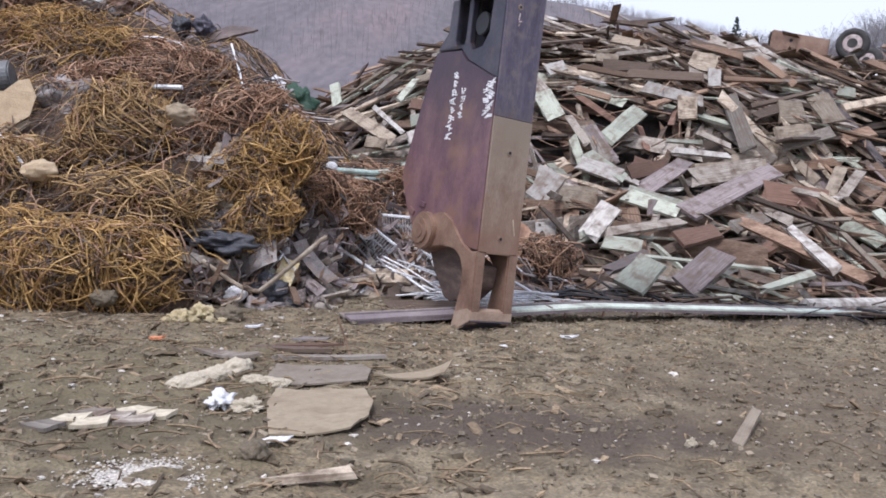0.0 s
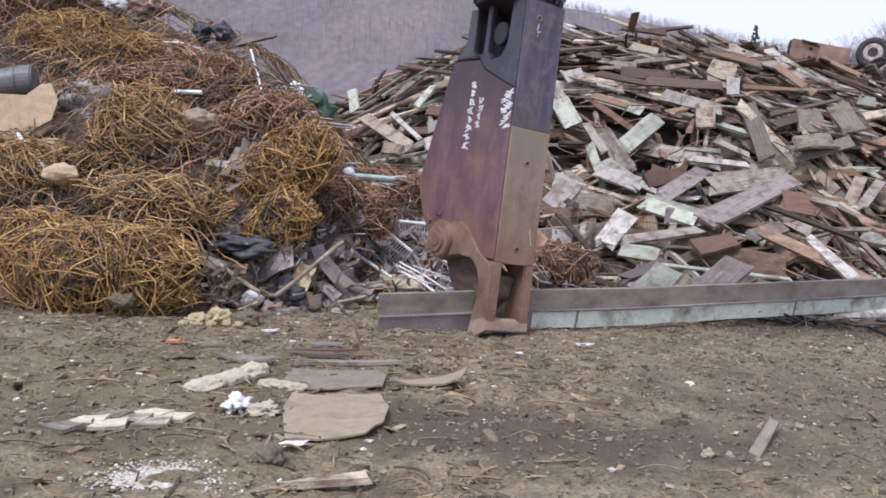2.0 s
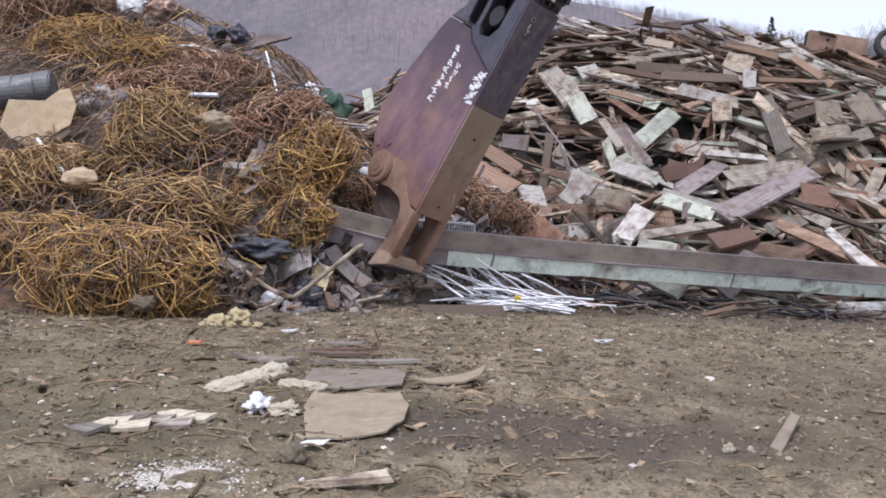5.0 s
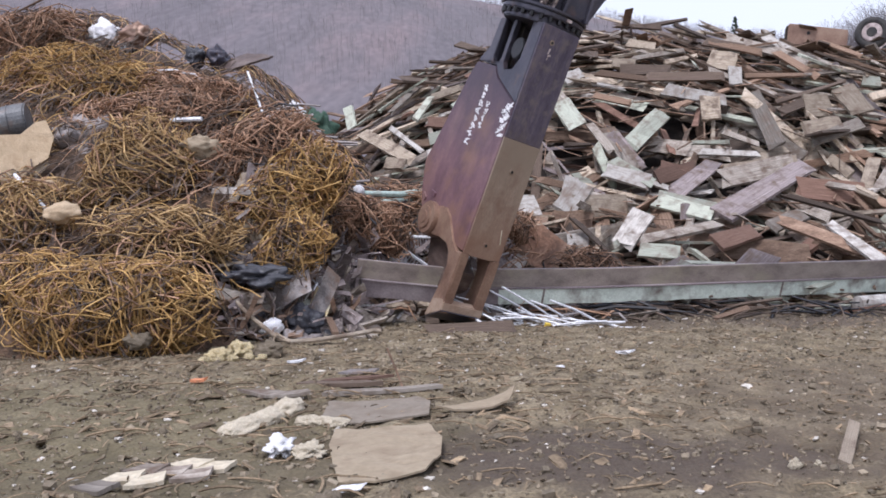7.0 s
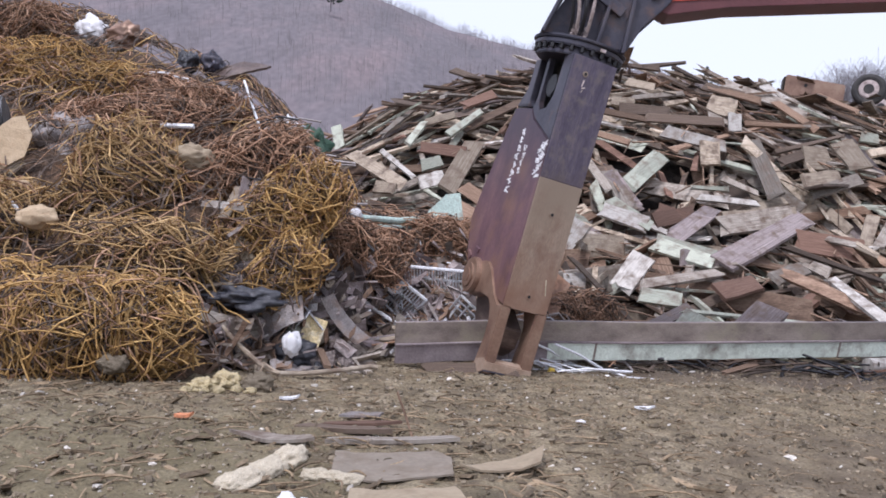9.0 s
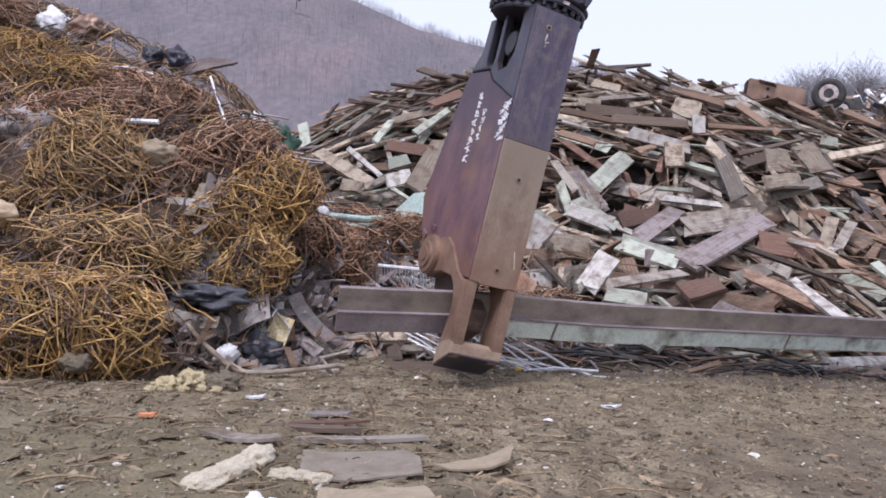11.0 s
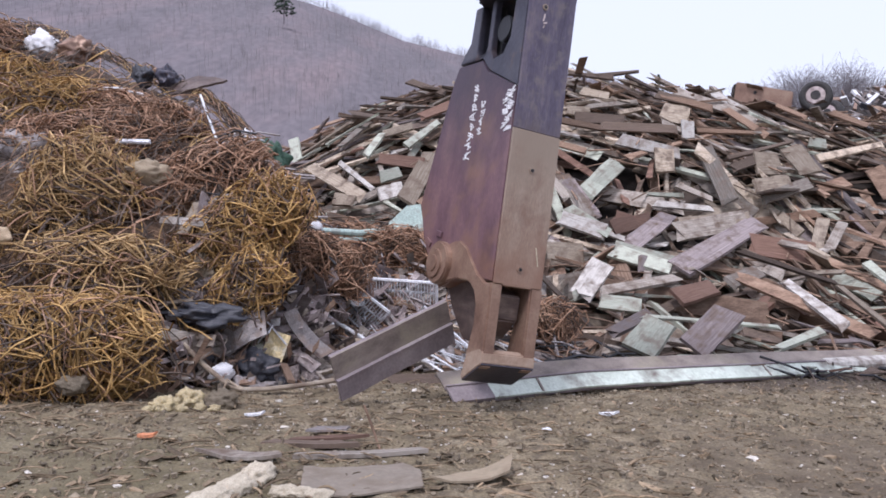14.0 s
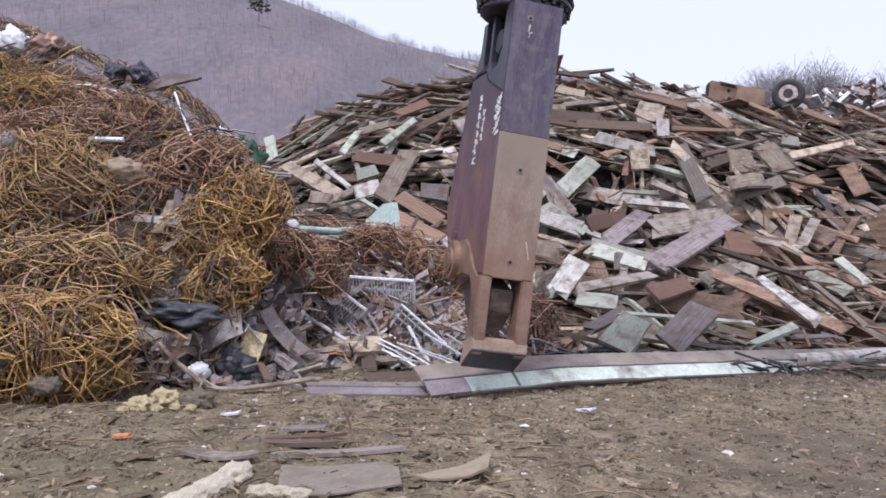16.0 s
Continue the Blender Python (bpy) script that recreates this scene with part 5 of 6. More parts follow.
def dark_jumble():
    rng = random.Random(53)

    def face_of(x, h):
        """The point of the heap's face at x and height h over the ground."""
        y = 8.25
        while y < 11.5 and float(heap_z(x, y)) - float(ground_z(x, y)) < h:
            y += 0.06
        return y, float(ground_z(x, y)) + h

    for i in range(70):
        x, y = rng.uniform(-2.55, -1.15), rng.uniform(8.35, 9.6)
        if x > -1.6 and y > 9.25:
            continue
        z = float(heap_z(x, y))
        m = Matrix.Translation((x, y, z + rng.uniform(-0.05, 0.12))) @ heap_turn(x, y, middle_z, rng, 0.1, 35, rng.uniform(0, 180))
        plank(m, rng.uniform(0.15, 0.6), rng.uniform(0.04, 0.16), rng.choices(range(8), (6, 3, 2.5, 0.5, 1.0, 2, 5, 0.6))[0], rng.uniform(0.012, 0.03), debris_heap, i, "scrap_piece")
    # torn strips and splinters over the steep face
    vs, fs, slots = [], [], []
    for i in range(820):
        x = rng.uniform(-2.45, 0.25)
        h = rng.uniform(0.05, 0.85 if x < -0.9 else 1.3)
        y, z = face_of(x, h)
        length, width = rng.uniform(0.12, 0.7), rng.choice((0.018, 0.03, 0.05, 0.08, 0.12)) * rng.uniform(0.7, 1.2)
        e = Euler((radians(rng.uniform(20, 110)), radians(rng.gauss(0, 40)), radians(rng.gauss(0, 35)))).to_matrix().to_4x4()
        m = Matrix.Translation((x, y + rng.uniform(-0.06, 0.12), z)) @ e
        curl, base = rng.uniform(-0.7, 0.7), len(vs)
        for j in range(6):
            u = j / 5 - 0.5
            w = width * rng.uniform(0.75, 1.1) / 2
            lift = curl * length * (u * u * 4) + 0.02 * math.sin(5 * u + i)
            for dy, dz in ((-w, 0), (w, 0.2 * w), (w, 0.2 * w + 0.012), (-w, 0.012)):
                vs.append(m @ Vector((u * length, dy, lift + dz)))
        for j in range(5):
            for k in range(4):
                fs.append((base + 4 * j + k, base + 4 * j + (k + 1) % 4, base + 4 * j + 4 + (k + 1) % 4, base + 4 * j + 4 + k))
        fs += [(base + 3, base + 2, base + 1, base), (base + 20, base + 21, base + 22, base + 23)]
        slots += [rng.choices(range(6), (5, 3.5, 5, 1.2, 5, 1.4))[0]] * 22
    ob = raw("torn_scrap", vs, fs, [M_STRIP, WOODS_JOINED[1], WOODS_JOINED[6], WOODS_JOINED[5], WOODS_JOINED[0], M_STEEL], debris_heap, "torn metal strips and splintered wood", slots)
    tagged(ob, kind="stuff")
    for i in range(16):
        x, y = rng.uniform(-2.45, -1.3), rng.uniform(8.4, 9.2)
        z = float(heap_z(x, y))
        lump("crushed_scrap", "dark crumpled sheet scrap in the debris", "scrap metal", (x, y, z), (rng.uniform(0.15, 0.35), rng.uniform(0.15, 0.3), rng.uniform(0.1, 0.25)), rng.choice((M_TARP, M_GREY, M_MIX, M_MIX, M_STRIP)), 160 + i, 0.9, group="crushed scrap", cuts=3, spin=rng.uniform(0, 180))


dark_jumble()

# planks along the foot of the debris
for x, y, z, rz, length, width, wood in ((-0.86, 9.85, 0.28, -3, 0.84, 0.22, 2), (-0.55, 9.75, 0.14, 2, 0.5, 0.12, 0), (-1.15, 9.70, 0.10, 4, 0.9, 0.12, 0), (-0.2, 8.95, 0.06, -5, 1.0, 0.14, 5), (-1.5, 8.9, 0.10, 8, 0.5, 0.14, 1)):
    plank(pose(x, y, z, 40, 0, rz), length, width, wood, 0.04, debris_heap, int(length * 10), "board")

# dark scraps along the foot of the wood pile
def foot_litter():
    rng = random.Random(59)
    paths, rad = [], []
    for i in range(170):
        x, y = rng.uniform(0.2, 6.5), rng.uniform(9.75, 10.9)
        c = Vector((x, y, float(ground_z(x, y)) + rng.uniform(0.01, 0.12)))
        d = Vector((1, 0, 0))
        d.rotate(Euler((0, radians(rng.gauss(0, 12)), radians(rng.gauss(0, 40)))))
        d *= rng.uniform(0.1, 0.5)
        k = Vector((0, rng.uniform(-0.06, 0.06), rng.uniform(0, 0.05)))
        paths.append([c - d, c - d * 0.3 + k, c + d * 0.4 + k * 0.5, c + d])
        rad.append(rng.uniform(0.005, 0.02))
    v, f = tubes(paths, rad, 4)
    slots = [rng.choices(range(4), (4, 3, 2, 1))[0] for _ in paths]
    per = len(f) // len(paths)
    ob = raw("dark_scrap_litter", v, f, [M_BLACK, WOODS_JOINED[5], M_WIRE[3], WOODS_JOINED[0]], debris_heap, "dark rods and laths at the pile's foot", [s for s in slots for _ in range(per)])
    tagged(ob, kind="stuff")
    for i in range(34):
        x, y = rng.uniform(0.6, 6.5), rng.uniform(10.0, 11.0)
        m = pose(x, y, float(ground_z(x, y)) + 0.05, rng.gauss(0, 18), rng.gauss(0, 8), rng.uniform(-60, 60))
        plank(m, rng.uniform(0.25, 0.9), rng.uniform(0.05, 0.16), rng.choices(range(8), (2, 3, 0.5, 0.5, 0.3, 6, 2, 1))[0], 0.025, debris_heap, i, "scrap_piece")


foot_litter()

# bright rods on the dirt behind the beam
def rod_pile():
    rng = random.Random(71)
    t = thing("rod_pile", "scattered bright thin steel rods on the dirt", "steel rods")
    for i in range(84):
        u = rng.random() if i % 3 == 0 else 0.0
        c = Vector((rng.gauss(0.38, 0.30) - 0.35 * u, rng.gauss(9.42, 0.14), 0.03 + rng.uniform(0, 0.12) + 0.28 * u))
        a = radians(rng.gauss(-10, 30))
        d = Vector((math.cos(a), math.sin(a) * 0.6, rng.gauss(0, 0.10) - 0.5 * u)) * rng.uniform(0.15, 0.45)
        v, f = tubes([[c - d, c + Vector((0, 0, 0.02)), c + d]], [rng.uniform(0.007, 0.015)], 5)
        raw("steel_rod", v, f, M_STEEL, t)
    bm = bmesh.new()
    box(bm, (0.06, 0.04, 0.07), (0.36, 9.24, 0.17), (20, 10, 25), 0.01)
    part("yellow_tag", bm, M_TAG, t, "small yellow plastic tag")
    return t


rods = rod_pile()

# branch and pole on the ground
def build_branch():
    t = thing("branch", "long bent tan branch at the debris foot", "branch")
    for name, pts, owner in (("branch_butt", [(0, 0, 0), (0.17, -0.05, -0.16), (0.35, -0.1, -0.30), (0.44, -0.13, -0.345), (0.53, -0.15, -0.37)], t),
                             ("branch_end", [(0, 0, 0), (0.22, 0.02, 0.0), (0.52, 0.10, 0.02), (0.74, 0.20, 0.04), (0.80, 0.22, 0.03)], t)):
        v, f = tubes([pts], [0.022], 8)
        n = len(v)
        ob = raw(name, v, list(f) + [tuple(range(8))[::-1], tuple(range(n - 8, n))], WOODS[2], owner)
    twig = [(0.50, -0.14, -0.36), (0.40, -0.16, -0.28), (0.36, -0.18, -0.40), (0.18, -0.25, -0.44)]
    v, f = tubes([twig], [0.012], 6)
    raw("side_twig", v, f, WOODS[2], t)
    return t, ob


branch, branch_end = build_branch()
rod("pale_pole", "pale peeled wooden pole lying on dirt", "pole", [(4.20, 10.45, -0.06), (4.8, 10.7, -0.07), (6.2, 11.3, -0.10)], 0.09, WOODS[4], sides=12)

# ---- top of the wood pile ----
def scrap_box():
    t = thing("rusty_box", "rust-brown steel box with a bolt hole on the wood pile", "steel box", pose(7.05, 19.0, 4.48, 0, 8, -14))
    bm = bmesh.new()
    slab(bm, [(-0.25, -0.2), (-0.25, 0.24), (0.25, 0.24), (0.25, -0.2)], -0.58, 0.58, 0.02)
    for v in bm.verts:
        if v.co.x > 0.2 and v.co.z > 0:
            v.co.z -= 0.10
    part("shell", bm, M_RUST, t)
    bm = bmesh.new()
    cyl(bm, 0.035, 0.02, (-0.18, -0.255, 0.05), (90, 0, 0), 12)
    part("hole", bm, M_BLACK, t)
    bm = bmesh.new()
    box(bm, (0.06, 0.42, 0.36), (-0.585, 0, 0.02), (0, 0, 0), 0.01)
    part("end_plate", bm, M_UNDER, t)


scrap_box()


def wheel_at(m, label):
    t = thing("old_wheel", label, "wheel", m, "old wheels")
    bm = bmesh.new()
    seg, ring = 32, 12
    grid = [[bm.verts.new((0.10 * math.sin(2 * math.pi * j / ring), (0.25 + 0.085 * math.cos(2 * math.pi * j / ring)) * math.cos(2 * math.pi * i / seg), (0.25 + 0.085 * math.cos(2 * math.pi * j / ring)) * math.sin(2 * math.pi * i / seg))) for j in range(ring)] for i in range(seg)]
    for i in range(seg):
        for j in range(ring):
            bm.faces.new((grid[i][j], grid[(i + 1) % seg][j], grid[(i + 1) % seg][(j + 1) % ring], grid[i][(j + 1) % ring]))
    bmesh.ops.recalc_face_normals(bm, faces=bm.faces[:])
    part("tyre", bm, M_RUBBER, t)
    bm = bmesh.new()
    cyl(bm, 0.19, 0.20, (0, 0, 0), (0, 90, 0), 28, bevel=0.02)
    rim = part("rim", bm, M_STRIP, t, "dirty white steel rim")
    bm = bmesh.new()
    cyl(bm, 0.10, 0.215, (0, 0, 0), (0, 90, 0), 20)
    part("hub", bm, M_RUBBER, rim)
    return t


wheel_at(pose(7.98, 18.5, 4.42, 0, 6, 62), "old car wheel with white rim on the pile")
wheel_at(pose(8.70, 19.4, 4.18, 0, 14, 35), "second old wheel half hidden on the pile")


def far_scrap():
    rng = random.Random(83)
    t = thing("far_scrap_heap", "distant heap of white and grey scrap metal", "scrap heap")
    # near-black core again stands in for shade between the scraps
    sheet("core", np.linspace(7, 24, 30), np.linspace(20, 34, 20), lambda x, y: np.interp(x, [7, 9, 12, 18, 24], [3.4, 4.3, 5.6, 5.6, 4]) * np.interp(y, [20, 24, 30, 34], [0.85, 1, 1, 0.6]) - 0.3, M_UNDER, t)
    for material, n, name in ((M_WHITE, 110, "white_scrap"), (M_GREY, 220, "grey_scrap"), (M_RUST, 110, "rusty_scrap"), (M_TARP, 70, "dark_scrap")):
        bm = bmesh.new()
        for i in range(n):
            x, y = rng.uniform(8.6, 22), rng.uniform(20.3, 25)
            z = float(np.interp(x, [7, 9, 12, 18, 24], [3.4, 4.3, 5.6, 5.6, 4]) * np.interp(y, [20, 24, 30, 34], [0.85, 1, 1, 0.6])) - 0.2
            box(bm, (rng.uniform(0.1, 0.8), rng.uniform(0.03, 0.2), rng.uniform(0.02, 0.1)), (x, y, z + rng.uniform(-0.1, 0.25)), (rng.uniform(-50, 50), rng.uniform(-50, 50), rng.uniform(0, 180)))
        tagged(part(name, bm, material, t), kind="stuff")


far_scrap()
# dark metal strips and dark boards on the crest
for i in range(14):
    x = -1.4 + 0.30 * i
    plank(pose(x, 18.3 + 0.1 * (i % 3), float(wood_z(x, 18.4)) + 0.12, 8 * (i % 3) - 8, 6 - 3 * (i % 5), 25 * (i % 4) - 30), 1.1 + 0.15 * (i % 4), 0.12, 5, 0.04, wood_pile, i)

# ---- litter on the dirt ----


def litter():
    rng = random.Random(97)
    classes = [[], [], []]
    for k, n in ((0, 2600), (1, 11000), (2, 24000)):
        for i in range(n):
            x = rng.uniform(-5.5, 8.5)
            y = 2.7 + 7.6 * rng.random() ** 0.8
            if float(heap_z(x, y)) > float(ground_z(x, y)) + 0.25:
                continue
            if k == 0 and x > 0.5 and rng.random() < 0.6:
                continue
            s = min(rng.lognormvariate(-4.3, 0.5), 0.05)
            if k == 1:
                dims = (s * rng.uniform(1.5, 5), s * rng.uniform(0.4, 0.9), s * 0.3)
            elif k == 0:
                dims = (s * rng.uniform(0.8, 1.8), s, s * 0.35)
            else:
                dims = (s * 1.1, s, s * 0.7)
            classes[k].append((x, y, dims))
    for i in range(330):
        x, y, s = rng.uniform(-5, 1.2), rng.uniform(3.0, 7.4), rng.uniform(0.025, 0.06)
        classes[1].append((x, y, (s * rng.uniform(1.2, 4), s, s * 0.2)))
    for k, name, label in ((0, "pale_chips", "scattered pale chips and paper scraps"), (1, "wood_chips", "scattered brown wood chips and bark"), (2, "gravel", "grey-brown pebbles and clods")):
        vs, fs = [], []
        for x, y, d in classes[k]:
            z = float(ground_z(x, y)) + 0.025 * noise.fractal((x / 0.6, y / 0.6, 3.1), 0.9, 2.0, 5)
            m = Matrix.Translation((x, y, z + d[2] * 0.3)) @ Euler((rng.gauss(0, 0.25), rng.gauss(0, 0.25), rng.uniform(0, 6.3))).to_matrix().to_4x4()
            b = len(vs)
            for sx, sy, sz in ((-1, -1, -1), (1, -1, -1), (1, 1, -1), (-1, 1, -1), (-1, -1, 1), (1, -1, 1), (1, 1, 1), (-1, 1, 1)):
                vs.append(m @ Vector((sx * d[0] / 2 * rng.uniform(0.5, 1.1), sy * d[1] / 2 * rng.uniform(0.5, 1.1), sz * d[2] / 2)))
            fs += [(b, b + 3, b + 2, b + 1), (b + 4, b + 5, b + 6, b + 7), (b, b + 1, b + 5, b + 4), (b + 1, b + 2, b + 6, b + 5), (b + 2, b + 3, b + 7, b + 6), (b + 3, b, b + 4, b + 7)]
        tagged(raw(name, vs, fs, M_CHIP[k]), label, "litter", kind="stuff")
    paths, rad = [], []
    for i in range(1700):
        x, y = rng.uniform(-5, 7), 2.8 + 6.6 * rng.random()
        if float(heap_z(x, y)) > float(ground_z(x, y)) + 0.3:
            continue
        if x > 1.5 and rng.random() < 0.5:
            continue
        a, length = rng.uniform(0, 6.3), rng.uniform(0.04, 0.22)
        z = float(ground_z(x, y)) + 0.012
        bend = rng.uniform(-0.8, 0.8)
        pts = [(x + math.cos(a + bend * j / 3) * length * j / 3, y + math.sin(a + bend * j / 3) * length * j / 3, z + 0.03 * math.sin(j / 3 * math.pi) * rng.random()) for j in range(4)]
        paths.append(pts)
        rad.append(rng.uniform(0.0015, 0.0045))
    v, f = tubes(paths, rad, 4)
    tagged(raw("twigs", v, f, M_CHIP[1]), "thin twigs and straw on the dirt", "litter", kind="stuff")
    # paler curled straws and split sticks, thickest beside the wire heap
    paths, rad = [], []
    for i in range(380):
        x, y = rng.uniform(-4.6, 0.9) - 0.4 * rng.random(), 2.9 + 4.6 * rng.random()
        if float(heap_z(x, y)) > float(ground_z(x, y)) + 0.3:
            continue
        a, length = rng.uniform(0, 6.3), rng.uniform(0.06, 0.30)
        z = float(ground_z(x, y)) + 0.02
        bend, hump = rng.uniform(-1.6, 1.6), rng.uniform(0, 0.022)
        px, py, pts = x, y, []
        for j in range(6):
            pts.append((px, py, z + hump * math.sin(j / 5 * math.pi)))
            px += math.cos(a + bend * j / 5) * length / 5
            py += math.sin(a + bend * j / 5) * length / 5
        paths.append(pts)
        rad.append(rng.uniform(0.003, 0.007))
    v, f = tubes(paths, rad, 4)
    tagged(raw("straws", v, f, M_CHIP[1]), "pale curled straws and split sticks on the dirt", "litter", kind="stuff")


litter()


def flake(name, label, category, x, y, outline, material, rz=0, thick=0.012, bend=0.05, tip=0, up=0.03, group=""):
    return sheet_piece(name, label, category, pose(x, y, float(ground_z(x, y)) + up, tip, 0, rz), outline, thick, material, bend, group)


flake("cardboard_sheet", "flat wet brown cardboard on the dirt", "cardboard", -0.56, 4.62, [(-0.19, -0.50), (-0.03, -0.55), (0.2, -0.44), (0.29, -0.2), (0.32, 0.08), (0.27, 0.42), (0.0, 0.39), (-0.24, 0.41), (-0.26, 0.1), (-0.23, -0.2)], M_CARD, 8, 0.01, 0.02)
flake("cardboard_sheet", "grey wet cardboard flap on the dirt", "cardboard", -0.66, 5.45, [(-0.34, -0.26), (-0.1, -0.3), (0.28, -0.22), (0.30, 0.1), (0.22, 0.28), (-0.12, 0.24), (-0.33, 0.27)], M_CARD_GREY, 6, 0.01, 0.03)
flake("cardboard_sheet", "brown torn cardboard flap with curled edge", "cardboard", -0.10, 5.52, [(-0.26, -0.10), (0.20, -0.06), (0.30, 0.16), (-0.05, 0.10)], M_CARD, 14, 0.012, 0.25)
flake("paper_scrap", "white paper scrap on the dirt", "paper", -0.62, 3.96, [(-0.08, -0.04), (0.06, -0.03), (0.09, 0.04), (-0.02, 0.06)], M_WHITE, 10, 0.004, 0.1)
flake("slate_piece", "thin grey slate piece on the dirt", "slate", -0.99, 6.68, [(-0.14, -0.05), (0.13, -0.06), (0.16, 0.02), (-0.06, 0.08)], M_GREY, 5, 0.015, 0.05)
flake("board_scrap", "curved grey board scrap on the dirt", "board", -1.43, 5.88, [(-0.26, 0.10), (0.0, -0.06), (0.28, -0.10), (0.24, -0.02), (-0.10, 0.14)], WOODS[0], 0, 0.02, 0.1)
flake("board_scrap", "dark board scrap on the dirt", "board", -1.05, 6.25, [(-0.30, -0.04), (0.32, -0.03), (0.18, 0.05), (-0.24, 0.07)], WOODS[5], -7, 0.03, 0.02)
flake("board_scrap", "reddish board scrap on the dirt", "board", -0.95, 6.42, [(-0.26, -0.03), (0.26, -0.02), (0.10, 0.05), (-0.20, 0.04)], WOODS[7], 11, 0.02, 0.02)
flake("board_scrap", "long grey board scrap on the dirt", "board", -0.72, 6.02, [(-0.40, -0.04), (0.40, -0.02), (0.36, 0.06), (-0.38, 0.05)], WOODS[0], 6, 0.025, 0.02)
for i in range(3):
    u = i / 2
    lump("rotten_wood_chunk", "pale crumbling rotten log piece on the dirt", "wood chunk", (-1.38 + 0.15 * u, 5.02 + 0.46 * u, 0.09), (0.17, 0.34, 0.12), M_PALE, 110 + i, 0.28, group="rotten wood chunks", spin=-18 + 9 * i)
for i in range(3):
    lump("rotten_wood_chunk", "small white crumbling wood chunk on the dirt", "wood chunk", (-1.06 + 0.09 * i, 5.24 - 0.04 * i, 0.07), (0.14, 0.11, 0.07), M_PALE, 130 + i, 0.35, group="rotten wood chunks")
lump("crumpled_bag", "white and grey crumpled plastic bag on dirt", "plastic bag", (-1.06, 4.62, 0.09), (0.12, 0.20, 0.08), M_WHITE, 141, 0.95)
lump("crumpled_bag", "grey crumpled plastic bag on dirt", "plastic bag", (-0.90, 4.55, 0.08), (0.14, 0.18, 0.07), M_PALE, 142, 0.9)
for i in range(8):
    flake("plaster_flake", "pale broken plaster flakes on dirt", "plaster", -1.72 + 0.06 * i, 3.98 + 0.10 * (i % 3) + 0.03 * i, [(-0.10, -0.05), (0.07, -0.06), (0.10, 0.04), (-0.03, 0.06)], M_PALE if i % 2 else WOODS[0], (i * 37) % 60 - 20, 0.02, 0.10, 5, 0.03, "plaster flakes")
lump("foam_scrap", "yellowed crumbling foam lump on dirt", "foam", (-2.24, 7.33, 0.15), (0.17, 0.15, 0.11), M_YELLOW, 151, 0.6)
lump("foam_scrap", "yellowed crumbling foam lump on dirt", "foam", (-2.08, 7.42, 0.17), (0.18, 0.15, 0.13), M_YELLOW, 152, 0.6)
for i in range(5):
    lump("foam_scrap", "small yellowed foam crumb on dirt", "foam", (-2.34 + 0.12 * i, 7.24 + 0.05 * (i % 2), 0.13), (0.09, 0.07, 0.06), M_YELLOW, 170 + i, 0.5, group="foam crumbs", cuts=3)
lump("grey_clod", "grey ashy clod beside yellow foam", "clod", (-1.85, 7.45, 0.15), (0.22, 0.18, 0.14), M_CHIP[2], 153, 0.5)
flake("orange_scrap", "small orange plastic scrap on dirt", "plastic scrap", -2.08, 6.35, [(-0.05, -0.03), (0.05, -0.02), (0.06, 0.03), (-0.03, 0.04)], mat("orange_plastic", [(0.6, 0.22, 0.10), (0.7, 0.3, 0.16)], 8), 0, 0.02, 0.2)
flake("white_scrap", "small white plastic scrap on dirt", "plastic scrap", 1.10, 7.54, [(-0.07, -0.02), (0.02, -0.05), (0.09, 0.01), (0.0, 0.05)], M_WHITE, -8, 0.015, 0.2)
flake("white_scrap", "tiny white plastic scrap on dirt", "plastic scrap", 0.52, 6.87, [(-0.025, -0.02), (0.02, -0.03), (0.03, 0.03), (-0.02, 0.03)], M_WHITE, 30, 0.012, 0.1)
flake("white_scrap", "small white plastic scrap beside foam", "plastic scrap", -1.55, 7.11, [(-0.07, -0.03), (0.05, -0.03), (0.08, 0.03), (-0.02, 0.04)], M_WHITE, 12, 0.015, 0.2)
lump("white_stone", "small white stone on dirt", "stone", (1.41, 4.42, -0.03), (0.055, 0.045, 0.05), M_PALE, 161, 0.5)
lump("white_stone", "small pale stone on dirt", "stone", (1.52, 4.44, -0.04), (0.035, 0.03, 0.04), M_PALE, 162, 0.5)
lump("grey_stone", "rounded grey stone on dirt", "stone", (-0.66, 3.76, 0.08), (0.13, 0.12, 0.10), M_CHIP[2], 163, 0.35)
plank(pose(1.78, 4.72, -0.02, 8, -6, 63), 0.62, 0.06, 2, 0.025, ground, 1, "split_stick")
plank(pose(-0.36, 3.50, 0.06, 0, 0, 24), 0.42, 0.055, 2, 0.03, ground, 2, "split_stick")
rod("upright_twig", "thin leaning twig stuck in dirt", "twig", [(-0.62, 6.30, 0.03), (-0.66, 6.34, 0.14), (-0.72, 6.36, 0.30)], 0.008, WOODS[1])


def ash_patch():
    rng = random.Random(5)
    bm = bmesh.new()
    for i in range(4600):
        r = abs(rng.gauss(0, 0.10))
        a = rng.uniform(0, 6.3)
        x, y = -1.02 + r * math.cos(a) * 1.2, 3.42 + r * math.sin(a)
        s = rng.uniform(0.003, 0.009)
        box(bm, (s * 1.6, s * 1.2, s * 0.35), (x, y, float(ground_z(x, y)) + 0.012), (rng.uniform(-20, 20), rng.uniform(-20, 20), rng.uniform(0, 180)))
    t = part("plaster_powder", bm, M_CHIP[0])
    tagged(t, "spilled white plaster crumbs on dirt", "plaster", kind="stuff")


ash_patch()

# ---- far trees ----


